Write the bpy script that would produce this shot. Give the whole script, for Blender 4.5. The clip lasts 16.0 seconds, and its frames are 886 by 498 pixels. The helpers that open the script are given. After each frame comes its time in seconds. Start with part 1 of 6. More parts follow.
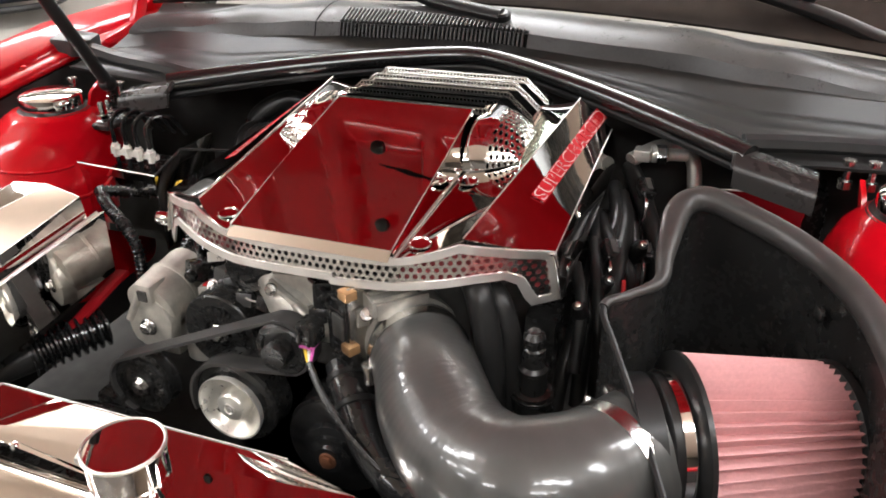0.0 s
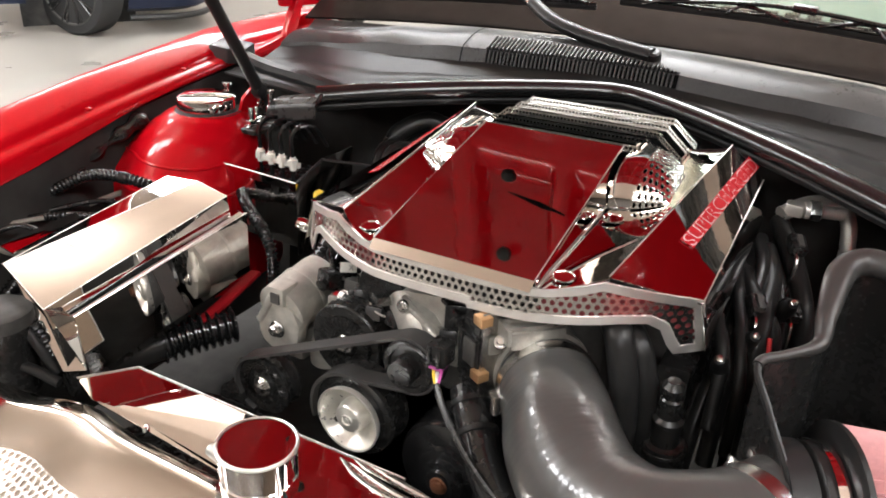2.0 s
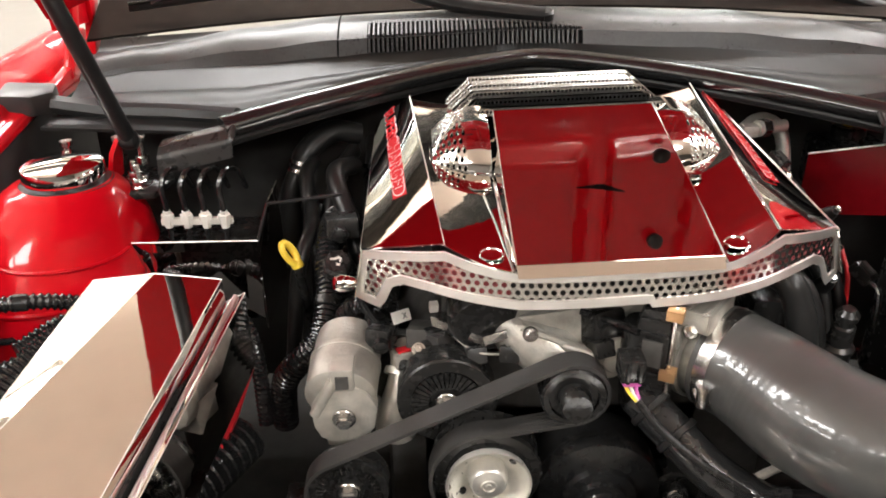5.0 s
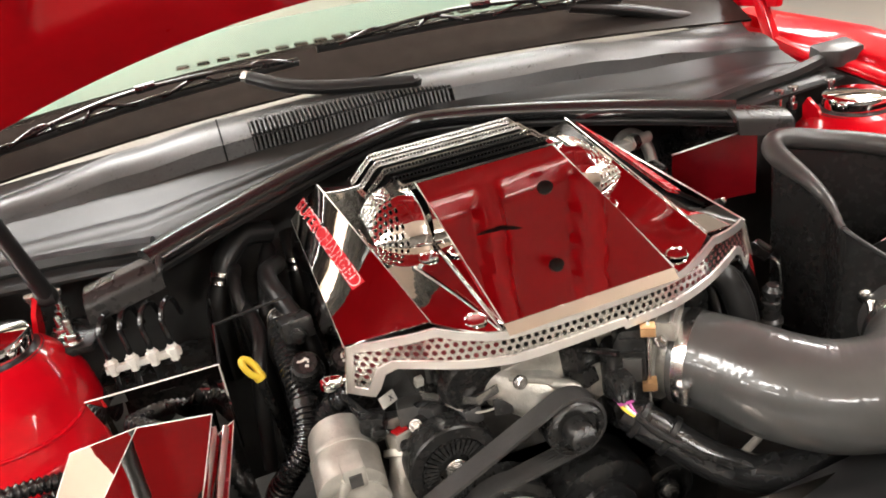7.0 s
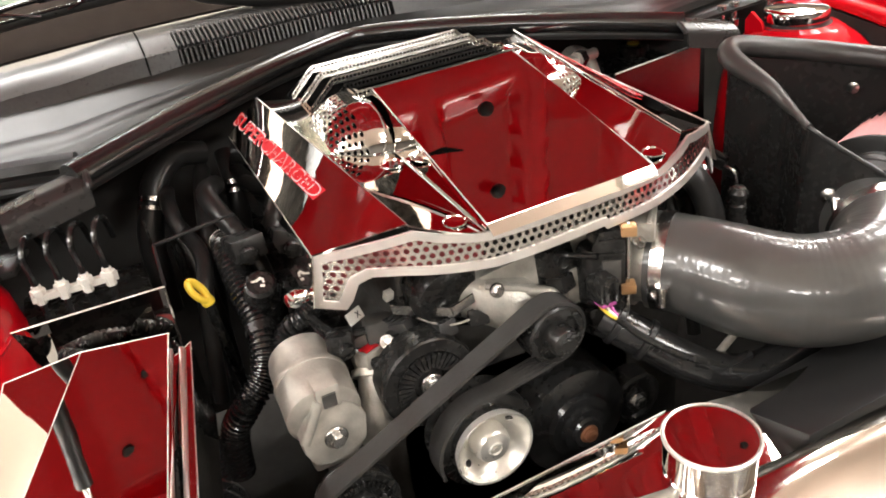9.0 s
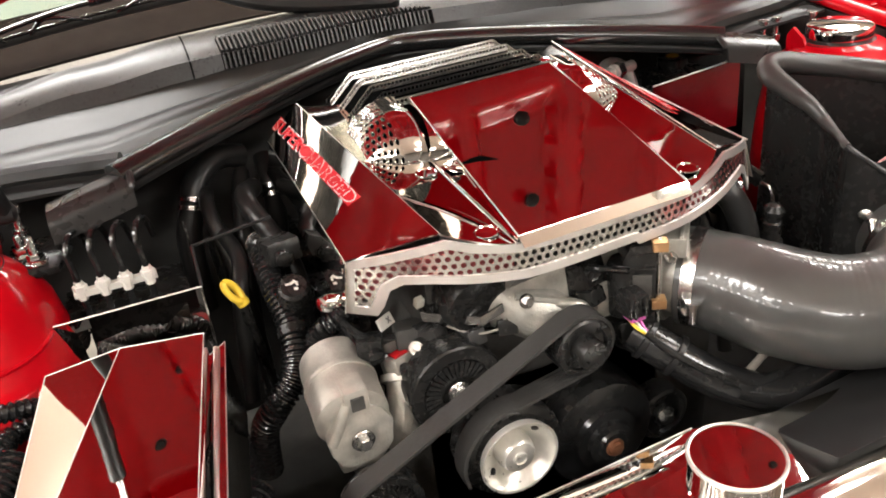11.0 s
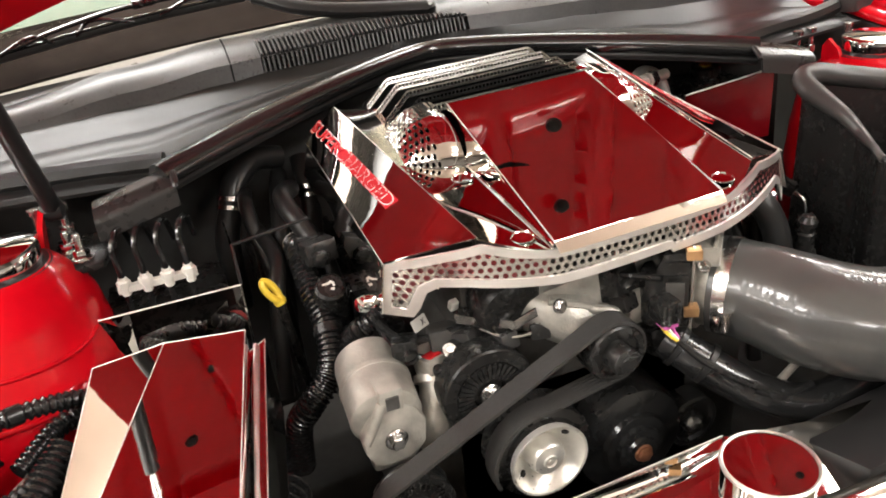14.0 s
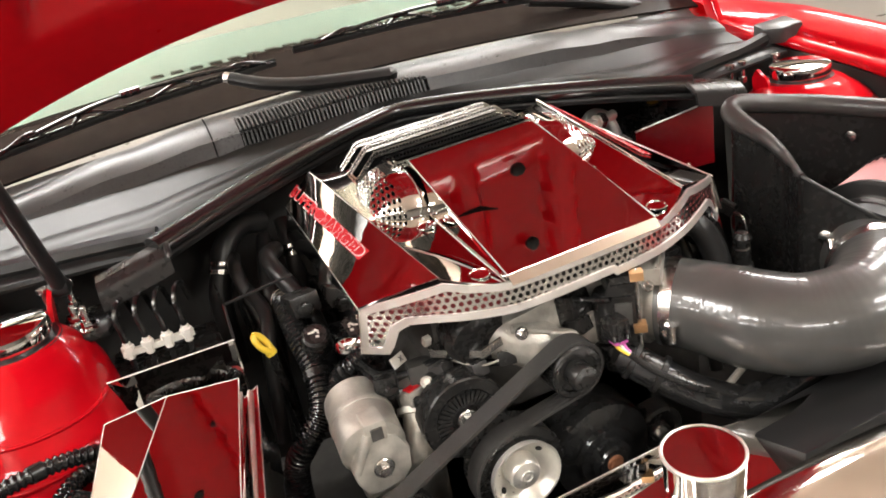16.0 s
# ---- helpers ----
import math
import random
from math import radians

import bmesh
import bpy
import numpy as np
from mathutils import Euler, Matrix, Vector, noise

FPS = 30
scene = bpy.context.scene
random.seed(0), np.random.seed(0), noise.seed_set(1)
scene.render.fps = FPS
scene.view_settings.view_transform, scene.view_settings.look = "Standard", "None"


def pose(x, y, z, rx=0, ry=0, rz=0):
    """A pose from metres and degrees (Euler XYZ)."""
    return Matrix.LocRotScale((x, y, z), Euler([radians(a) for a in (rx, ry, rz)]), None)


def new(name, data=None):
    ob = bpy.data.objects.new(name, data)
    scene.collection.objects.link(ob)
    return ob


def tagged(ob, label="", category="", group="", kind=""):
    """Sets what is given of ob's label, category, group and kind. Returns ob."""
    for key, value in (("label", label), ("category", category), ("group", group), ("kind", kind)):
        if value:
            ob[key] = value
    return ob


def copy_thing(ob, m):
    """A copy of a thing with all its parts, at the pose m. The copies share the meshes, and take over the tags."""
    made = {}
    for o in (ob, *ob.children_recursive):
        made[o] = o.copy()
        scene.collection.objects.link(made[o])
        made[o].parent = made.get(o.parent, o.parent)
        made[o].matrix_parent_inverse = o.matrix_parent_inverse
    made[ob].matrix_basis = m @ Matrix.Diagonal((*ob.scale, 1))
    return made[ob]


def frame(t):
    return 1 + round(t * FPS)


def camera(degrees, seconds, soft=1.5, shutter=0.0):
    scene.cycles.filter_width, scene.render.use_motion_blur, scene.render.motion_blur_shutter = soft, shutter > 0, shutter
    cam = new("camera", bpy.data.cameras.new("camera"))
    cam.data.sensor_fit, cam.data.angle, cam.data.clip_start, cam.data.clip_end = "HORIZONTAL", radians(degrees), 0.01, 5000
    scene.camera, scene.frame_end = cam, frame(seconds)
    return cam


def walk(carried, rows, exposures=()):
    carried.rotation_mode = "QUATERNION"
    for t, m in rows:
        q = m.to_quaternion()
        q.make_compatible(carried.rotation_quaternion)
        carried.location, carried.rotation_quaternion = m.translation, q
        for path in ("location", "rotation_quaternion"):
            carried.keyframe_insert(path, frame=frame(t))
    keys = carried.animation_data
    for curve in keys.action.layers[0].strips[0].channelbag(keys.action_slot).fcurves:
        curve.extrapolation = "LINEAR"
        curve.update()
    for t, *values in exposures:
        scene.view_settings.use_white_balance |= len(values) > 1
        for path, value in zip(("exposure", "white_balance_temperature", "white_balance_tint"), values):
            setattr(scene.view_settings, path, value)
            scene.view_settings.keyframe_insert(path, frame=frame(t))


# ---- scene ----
cam = camera(59.0, 16.0, soft=1.8)
METRES, EYE, TILT, LEAN, TURN = 1.2, 1.30, -28.0, 0.0, 21.5
ROWS = [
    (0.0, 0.0, 0.0, 0.0, -0.0, 0.0, -0.0),
    (0.5, -0.024, 0.0101, -0.0073, 4.55, 1.97, -2.07),
    (1.0, -0.0305, 0.0061, -0.0113, 6.17, 1.96, -4.78),
    (1.5, -0.0359, 0.0045, -0.009, 6.8, 1.81, -5.89),
    (2.0, -0.0448, 0.0073, -0.0049, 6.67, 1.89, -6.27),
    (2.5, -0.0802, 0.0155, 0.0008, 5.64, 1.93, -6.53),
    (3.0, -0.1636, 0.0343, 0.013, 2.16, 2.33, -4.15),
    (5.5, -0.5074, 0.1901, 0.0601, -24.51, -1.56, 13.87),
    (6.0, -0.5396, 0.1455, 0.071, -26.23, -1.75, 15.26),
    (6.5, -0.5318, 0.1581, 0.0967, -25.67, 0.58, 18.14),
    (7.0, -0.575, 0.1932, 0.1199, -33.71, -1.66, 25.33),
    (7.5, -0.6123, 0.2434, 0.1276, -42.73, -6.65, 29.95),
    (8.0, -0.6265, 0.2861, 0.1174, -46.4, -9.72, 29.71),
    (8.5, -0.6085, 0.2843, 0.1051, -43.78, -8.78, 27.96),
    (9.0, -0.6163, 0.2769, 0.1002, -42.17, -8.14, 26.17),
    (11.5, -0.6195, 0.266, 0.1057, -38.84, -6.46, 24.4),
    (12.0, -0.6258, 0.2641, 0.1062, -38.42, -6.4, 23.84),
    (12.5, -0.6288, 0.2658, 0.1074, -38.08, -6.25, 23.63),
    (13.0, -0.6308, 0.2664, 0.1081, -37.89, -6.05, 23.69),
    (13.5, -0.6336, 0.2717, 0.1102, -37.54, -5.85, 23.71),
    (14.0, -0.6344, 0.2671, 0.1119, -37.47, -5.66, 23.73),
    (14.5, -0.644, 0.252, 0.1058, -37.6, -5.47, 23.89),
    (15.0, -0.6492, 0.2274, 0.0963, -37.78, -4.93, 25.27),
    (15.5, -0.6508, 0.1993, 0.0949, -37.39, -3.04, 26.88),
    (16.0, -0.6589, 0.1855, 0.0963, -37.71, -2.17, 28.76),
]
walk(cam, [(t, pose(0.42, -0.728, EYE, TILT, LEAN, TURN) @ pose(METRES * x, METRES * y, METRES * z, 90 + pitch, roll, yaw)) for t, x, y, z, yaw, pitch, roll in ROWS], [(0.0, -0.08, 6150, 10), (3.0, -0.06, 6150, 10), (5.5, 0.20, 6430, 10), (8.0, 0.25, 6500, 10), (16.0, 0.18, 6500, 10)])

# world and lamps
world = bpy.data.worlds.new("room_air")
scene.world = world
world.use_nodes = True
world.node_tree.nodes["Background"].inputs["Color"].default_value = (0.9, 0.85, 0.78, 1)
world.node_tree.nodes["Background"].inputs["Strength"].default_value = 0.05
scene.view_settings.exposure = 0.0


def ceiling_lamp_light(x, y, z, sx, sy, watts, turn=0):
    data = bpy.data.lights.new("strip_light", "AREA")
    data.shape, data.size, data.size_y, data.energy = "RECTANGLE", sx, sy, watts
    data.color = (1.0, 0.975, 0.94)
    ob = new("strip_light", data)
    ob.matrix_world = pose(x, y, z, turn)
    return ob


CEIL, HANG = 3.75, 3.40
# the far rows (5.15, 7.4) are unseen lamps added to whiten the cowl's sheen
ROWS_OF_LAMPS = {-4.6: (-6.0, -2.3, 1.4), -2.6: (-6.0, -3.4, 1.4), -0.9: (-4.2, -2.7, 2.4), 0.9: (-5.0, 1.9, 4.0), 2.5: (-5.4, -3.9, -2.4, -0.7, 3.4), 3.1: (-1.2, 1.6), 5.15: (-6.2, -4.7, -3.2, -1.8, 0.2, 3.7), 7.4: (-6.8, -4.8, -2.8, 0.2, 2.7)}
LAMPS = [(x, y) for y, xs in ROWS_OF_LAMPS.items() for x in xs]
for lx, ly in LAMPS:
    ceiling_lamp_light(lx, ly, HANG - 0.075, 1.20, 0.56, 44)
    # added upward fill that brightens the ceiling; the lamp has no upper diffuser
    ceiling_lamp_light(lx, ly, HANG + 0.010, 1.20, 0.56, 15, 180)


# materials
def mat(name, color, rough=0.5, metal=0.0, coat=0.0, grain=0.0, scale=40.0, bump=0.0, spec=0.5, bump_scale=None, wear=None, trans=0.0, rough_var=0.1, detail=6.0):
    """A procedural surface: colour and roughness vary at two scales, with fine relief."""
    m = bpy.data.materials.new(name)
    m.use_nodes = True
    nt = m.node_tree
    b = nt.nodes["Principled BSDF"]
    b.inputs["Metallic"].default_value = metal
    b.inputs["Roughness"].default_value = rough
    b.inputs["Coat Weight"].default_value = coat
    b.inputs["Coat Roughness"].default_value = 0.05
    b.inputs["Specular IOR Level"].default_value = spec
    b.inputs["Transmission Weight"].default_value = trans
    tc = nt.nodes.new("ShaderNodeTexCoord")
    fine = nt.nodes.new("ShaderNodeTexNoise")
    fine.inputs["Scale"].default_value, fine.inputs["Detail"].default_value = scale, detail
    big = nt.nodes.new("ShaderNodeTexNoise")
    big.inputs["Scale"].default_value, big.inputs["Detail"].default_value = scale / 9.0, 3.0
    nt.links.new(tc.outputs["Object"], fine.inputs["Vector"])
    nt.links.new(tc.outputs["Object"], big.inputs["Vector"])
    both = nt.nodes.new("ShaderNodeMath")
    both.operation = "MULTIPLY_ADD"
    both.inputs[1].default_value = 0.5
    half = nt.nodes.new("ShaderNodeMath")
    half.operation = "MULTIPLY"
    half.inputs[1].default_value = 0.5
    nt.links.new(big.outputs["Fac"], half.inputs[0])
    nt.links.new(fine.outputs["Fac"], both.inputs[0])
    nt.links.new(half.outputs[0], both.inputs[2])
    ramp = nt.nodes.new("ShaderNodeValToRGB")
    lo = [max(0.0, c * (1 - grain)) for c in color]
    hi = [min(1.0, c * (1 + grain)) for c in color]
    if wear:
        hi = list(wear)
    ramp.color_ramp.elements[0].position, ramp.color_ramp.elements[1].position = 0.32, 0.68
    ramp.color_ramp.elements[0].color, ramp.color_ramp.elements[1].color = (*lo, 1), (*hi, 1)
    nt.links.new(both.outputs[0], ramp.inputs["Fac"])
    nt.links.new(ramp.outputs["Color"], b.inputs["Base Color"])
    rr = nt.nodes.new("ShaderNodeMapRange")
    rr.inputs["From Min"].default_value, rr.inputs["From Max"].default_value = 0.3, 0.7
    rr.inputs["To Min"].default_value, rr.inputs["To Max"].default_value = max(0.0, rough * (1 - rough_var)), min(1.0, rough * (1 + rough_var))
    nt.links.new(both.outputs[0], rr.inputs["Value"])
    nt.links.new(rr.outputs["Result"], b.inputs["Roughness"])
    if bump:
        bp = nt.nodes.new("ShaderNodeBump")
        bp.inputs["Strength"].default_value, bp.inputs["Distance"].default_value = bump, 0.001
        src = fine
        if bump_scale:
            src = nt.nodes.new("ShaderNodeTexNoise")
            src.inputs["Scale"].default_value, src.inputs["Detail"].default_value = bump_scale, 4.0
            nt.links.new(tc.outputs["Object"], src.inputs["Vector"])
        nt.links.new(src.outputs["Fac"], bp.inputs["Height"])
        nt.links.new(bp.outputs["Normal"], b.inputs["Normal"])
    return m


MIRROR = mat("polished_stainless", (0.73, 0.71, 0.68), 0.025, 1.0, grain=0.04, scale=30, bump=0.20, bump_scale=9, rough_var=0.5)
NOSEMIRROR = mat("scuffed_mirror_steel", (0.54, 0.515, 0.48), 0.09, 1.0, grain=0.05, scale=20, bump=0.15, bump_scale=14, rough_var=0.4)
BRUSHED = mat("satin_stainless_border", (0.86, 0.84, 0.80), 0.42, 1.0, grain=0.06, scale=60, rough_var=0.3)
LOUVRE = mat("warm_steel_louvre", (0.74, 0.72, 0.67), 0.20, 1.0, grain=0.08, scale=70, rough_var=0.2)
PERF = mat("perforated_stainless", (0.82, 0.80, 0.765), 0.20, 1.0, grain=0.06, scale=70, rough_var=0.3)
CHROME = mat("chrome", (0.82, 0.81, 0.80), 0.05, 1.0, grain=0.03, scale=30)
RED = mat("red_car_paint", (0.48, 0.002, 0.008), 0.30, 0.0, coat=0.5, spec=0.05, grain=0.05, scale=90, bump=0.03, bump_scale=300)
REDINNER = mat("red_underside_paint", (0.44, 0.002, 0.007), 0.30, 0.0, coat=0.45, spec=0.12, grain=0.08, scale=60, bump=0.04, bump_scale=120)
BLACK = mat("black_plastic", (0.015, 0.0147, 0.0140), 0.27, grain=0.12, scale=120, bump=0.05, bump_scale=420, rough_var=0.15, spec=0.4)
SATIN = mat("satin_black_trim", (0.017, 0.017, 0.017), 0.33, grain=0.1, scale=60, rough_var=0.04, spec=0.28)
SEAL = mat("smooth_seal_rubber", (0.014, 0.014, 0.014), 0.19, grain=0.2, scale=60, rough_var=0.06, spec=0.8)
GREYTRIM = mat("grey_satin_trim", (0.035, 0.034, 0.033), 0.32, grain=0.12, scale=60, rough_var=0.2)
COWL = mat("grey_black_cowl_plastic", (0.042, 0.042, 0.0415), 0.30, grain=0.18, scale=260, bump=0.16, bump_scale=1100, rough_var=0.15, spec=0.32)
CLIP = mat("worn_black_clip_plastic", (0.024, 0.023, 0.022), 0.28, grain=0.2, scale=90, rough_var=0.2, spec=0.4)
TROUGH = mat("smooth_black_trough_plastic", (0.013, 0.013, 0.0125), 0.36, grain=0.2, scale=60, bump=0.03, bump_scale=300, rough_var=0.15, spec=0.16)
# near-black colour standing in for deep shade in slots and openings
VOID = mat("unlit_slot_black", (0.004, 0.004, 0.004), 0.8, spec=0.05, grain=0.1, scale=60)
RUBBER = mat("black_rubber", (0.014, 0.0138, 0.0134), 0.32, spec=0.28, grain=0.2, scale=70, bump=0.06, bump_scale=300, rough_var=0.2)
GLOSSBLACK = mat("gloss_black_sleeve", (0.014, 0.014, 0.014), 0.16, grain=0.4, scale=80, bump=0.15, bump_scale=140, rough_var=0.4)
RIMRUBBER = mat("dull_grey_rubber", (0.045, 0.043, 0.041), 0.36, grain=0.25, scale=60, bump=0.05, bump_scale=200)
BELT = mat("belt_rubber", (0.036, 0.0345, 0.033), 0.48, grain=0.3, scale=200, bump=0.2, bump_scale=800)
CAST = mat("cast_aluminium", (0.44, 0.425, 0.38), 0.38, 0.60, grain=0.42, scale=48, bump=0.6, bump_scale=300, rough_var=0.4)
STEEL = mat("zinc_bolt_steel", (0.55, 0.54, 0.52), 0.25, 1.0, grain=0.15, scale=200)
SILICONE = mat("charcoal_silicone", (0.056, 0.0562, 0.0535), 0.30, coat=0.6, grain=0.22, scale=26, bump=0.03, bump_scale=420, rough_var=0.08)
DARKMETAL = mat("dark_engine_metal", (0.055, 0.053, 0.049), 0.52, 0.0, grain=0.5, scale=60, bump=0.4, bump_scale=200, spec=0.25)
BAY = mat("black_bay_panel", (0.040, 0.039, 0.037), 0.75, spec=0.15, grain=0.5, scale=20, bump=0.05, bump_scale=120)
WHITE = mat("white_plastic", (0.72, 0.70, 0.64), 0.4, grain=0.05, scale=80)
YELLOW = mat("yellow_plastic", (0.85, 0.60, 0.06), 0.35, grain=0.06, scale=80)
BRONZE = mat("bronze_clip", (0.55, 0.33, 0.16), 0.35, 0.7, grain=0.1, scale=120)
MAGENTA = mat("magenta_plug", (0.55, 0.10, 0.38), 0.4, grain=0.1, scale=120)
DARKRED = mat("dark_red_gloss", (0.17, 0.003, 0.006), 0.15, coat=0.6, grain=0.2, scale=30)
TAPE = mat("tan_cloth_tape", (0.26, 0.24, 0.21), 0.6, grain=0.2, scale=200, bump=0.3, bump_scale=500)
PINK = mat("oiled_cotton_pleats", (0.56, 0.29, 0.29), 0.75, grain=0.12, scale=260, bump=0.3, bump_scale=900, spec=0.2)
RUST = mat("rusty_bolt", (0.22, 0.09, 0.045), 0.6, 0.5, grain=0.3, scale=300)
LETTER = mat("white_letter_edge", (0.70, 0.62, 0.60), 0.5, grain=0.04, scale=100, spec=0.1)
LETTERRED = mat("red_letter_face", (0.50, 0.010, 0.018), 0.5, grain=0.05, scale=100, spec=0.1)
REDPLASTIC = mat("red_plastic", (0.55, 0.01, 0.015), 0.4, grain=0.1, scale=60)
RAILRED = mat("dusty_dark_red_paint", (0.26, 0.006, 0.010), 0.5, grain=0.25, scale=40, spec=0.2)
DASH = mat("pale_dash_top", (0.10, 0.125, 0.105), 0.7, grain=0.05, scale=120, bump=0.2, bump_scale=500)
BROWN = mat("black_glass_band", (0.022, 0.018, 0.016), 0.12, grain=0.2, scale=30, spec=0.12)
CONCRETE = mat("polished_concrete", (0.25, 0.237, 0.212), 0.34, grain=0.30, scale=3.6, bump=0.05, bump_scale=60, rough_var=0.4)
WALLDARK = mat("reflection_dark_wall", (0.13, 0.115, 0.10), 0.6, grain=0.06, scale=5, bump=0.1, bump_scale=150)
WALLPAINT = mat("beige_wall_paint", (0.56, 0.525, 0.475), 0.7, grain=0.05, scale=5, bump=0.1, bump_scale=150)
CEILING = mat("ceiling_panel_paint", (0.86, 0.70, 0.585), 0.75, grain=0.05, scale=4, bump=0.1, bump_scale=120)
BLUE = mat("dark_blue_paint", (0.006, 0.010, 0.026), 0.40, coat=0.25, spec=0.2, grain=0.1, scale=60)
TYRE = mat("tyre_rubber", (0.02, 0.02, 0.02), 0.7, grain=0.2, scale=60, bump=0.3, bump_scale=120)
FACE = mat("brushed_pulley_alloy", (0.84, 0.82, 0.76), 0.36, 0.72, grain=0.08, scale=160, rough_var=0.35)

GLASS = bpy.data.materials.new("windscreen_glass")
GLASS.use_nodes = True
gb = GLASS.node_tree.nodes["Principled BSDF"]
gb.inputs["Base Color"].default_value = (0.80, 0.92, 0.84, 1)
gb.inputs["Roughness"].default_value = 0.01
gb.inputs["Transmission Weight"].default_value = 1.0
gb.inputs["IOR"].default_value = 1.45

GLOW = bpy.data.materials.new("lamp_diffuser")
GLOW.use_nodes = True
gp = GLOW.node_tree.nodes["Principled BSDF"]
gp.inputs["Base Color"].default_value = (0.8, 0.8, 0.78, 1)
gp.inputs["Emission Color"].default_value = (1.0, 0.975, 0.94, 1)
gp.inputs["Emission Strength"].default_value = 12.0


# mesh tools
class Geo:
    """Vertices and faces gathered for one mesh."""

    def __init__(self):
        self.v, self.f = [], []

    def add(self, verts, faces):
        n = len(self.v)
        self.v += [tuple(p) for p in verts]
        self.f += [tuple(i + n for i in f) for f in faces]
        return self

    def move(self, m):
        self.v = [tuple(m @ Vector(p)) for p in self.v]
        return self

    def join(self, other):
        return self.add(other.v, other.f)


def root(name, x, y, z, label, category, group="", kind=""):
    ob = new(name)
    ob.empty_display_size = 0.02
    ob.location = (x, y, z)
    return tagged(ob, label, category, group, kind)


def part(name, geo, material, parent=None, label="", smooth=35.0, bevel=0.0):
    me = bpy.data.meshes.new(name)
    me.from_pydata(geo.v, [], geo.f)
    bm = bmesh.new()
    bm.from_mesh(me)
    bmesh.ops.remove_doubles(bm, verts=bm.verts, dist=1e-6)
    bmesh.ops.recalc_face_normals(bm, faces=bm.faces)
    if bevel:
        es = [e for e in bm.edges if len(e.link_faces) == 2 and e.calc_face_angle(0) > 0.6]
        bmesh.ops.bevel(bm, geom=es, offset=bevel, segments=2, profile=0.6, affect="EDGES", clamp_overlap=True)
    lim = radians(smooth)
    for f in bm.faces:
        f.smooth = smooth > 0
    for e in bm.edges:
        e.smooth = len(e.link_faces) == 2 and e.calc_face_angle(0) < lim
    bm.to_mesh(me)
    bm.free()
    me.materials.append(material)
    ob = new(name, me)
    if parent:
        ob.parent = parent
        if parent.type == "EMPTY":
            ob.matrix_parent_inverse = Matrix.Translation(-parent.location)
    if label:
        ob["label"] = label
    return ob


def thing(name, geo, material, label, category, group="", kind="", **kw):
    """A thing of one mesh, or the body of a thing that parents its parts."""
    return tagged(part(name, geo, material, **kw), label, category, group, kind)


def box(x0, x1, y0, y1, z0, z1):
    g = Geo()
    v = [(x, y, z) for x in (x0, x1) for y in (y0, y1) for z in (z0, z1)]
    return g.add(v, [(0, 1, 3, 2), (4, 6, 7, 5), (0, 4, 5, 1), (2, 3, 7, 6), (0, 2, 6, 4), (1, 5, 7, 3)])


def axis_frame(origin, axis, up=(0, 0, 1)):
    z = Vector(axis).normalized()
    u = Vector(up)
    if abs(z.dot(u)) > 0.98:
        u = Vector((0, 1, 0))
    x = u.cross(z).normalized()
    y = z.cross(x)
    m = Matrix((x, y, z)).transposed().to_4x4()
    m.translation = Vector(origin)
    return m


def lathe(profile, origin, axis, seg=40, close=True):
    """A turned body: profile rows of (radius, distance along the axis)."""
    m = axis_frame(origin, axis)
    g = Geo()
    v, f = [], []
    for r, h in profile:
        for k in range(seg):
            a = 2 * math.pi * k / seg
            v.append(m @ Vector((r * math.cos(a), r * math.sin(a), h)))
    n = len(profile)
    for i in range(n - 1):
        for k in range(seg):
            k2 = (k + 1) % seg
            f.append((i * seg + k, i * seg + k2, (i + 1) * seg + k2, (i + 1) * seg + k))
    if close:
        f.append(tuple(range(seg)))
        f.append(tuple((n - 1) * seg + k for k in range(seg)))
    return g.add(v, f)


def spline(pts, n):
    """A smooth curve through the points, n steps a span."""
    p = [Vector(q) for q in pts]
    p = [2 * p[0] - p[1], *p, 2 * p[-1] - p[-2]]
    out = []
    for i in range(1, len(p) - 2):
        a, b, c, d = p[i - 1 : i + 3]
        for k in range(n):
            t = k / n
            out.append(0.5 * ((2 * b) + (c - a) * t + (2 * a - 5 * b + 4 * c - d) * t * t + (3 * b - a - 3 * c + d) * t ** 3))
    out.append(p[-2])
    return out


def sweep(pts, radius, seg=14, flat=1.0, ends=True):
    """A tube along points; radius is a number or a function of (step, distance)."""
    g = Geo()
    pts = [Vector(p) for p in pts]
    t0 = (pts[1] - pts[0]).normalized()
    ref = Vector((0, 0, 1)) if abs(t0.z) < 0.9 else Vector((0, 1, 0))
    x = ref.cross(t0).normalized()
    v, f, dist = [], [], 0.0
    n = len(pts)
    for i, p in enumerate(pts):
        t = (pts[min(i + 1, n - 1)] - pts[max(i - 1, 0)]).normalized()
        x = (x - t * x.dot(t)).normalized()
        y = t.cross(x)
        if i:
            dist += (p - pts[i - 1]).length
        r = radius(i, dist) if callable(radius) else radius
        for k in range(seg):
            a = 2 * math.pi * k / seg
            v.append(p + x * r * math.cos(a) + y * r * flat * math.sin(a))
    for i in range(n - 1):
        for k in range(seg):
            k2 = (k + 1) % seg
            f.append((i * seg + k, i * seg + k2, (i + 1) * seg + k2, (i + 1) * seg + k))
    if ends:
        f.append(tuple(range(seg)))
        f.append(tuple((n - 1) * seg + k for k in range(seg)))
    return g.add(v, f)


def resample(pts, step):
    out, acc = [Vector(pts[0])], 0.0
    for a, b in zip(pts, pts[1:]):
        d = (b - a).length
        while acc + d >= step and d > 0:
            a = a + (b - a) * ((step - acc) / d)
            out.append(a.copy())
            d, acc = (b - a).length, 0.0
        acc += d
    return out


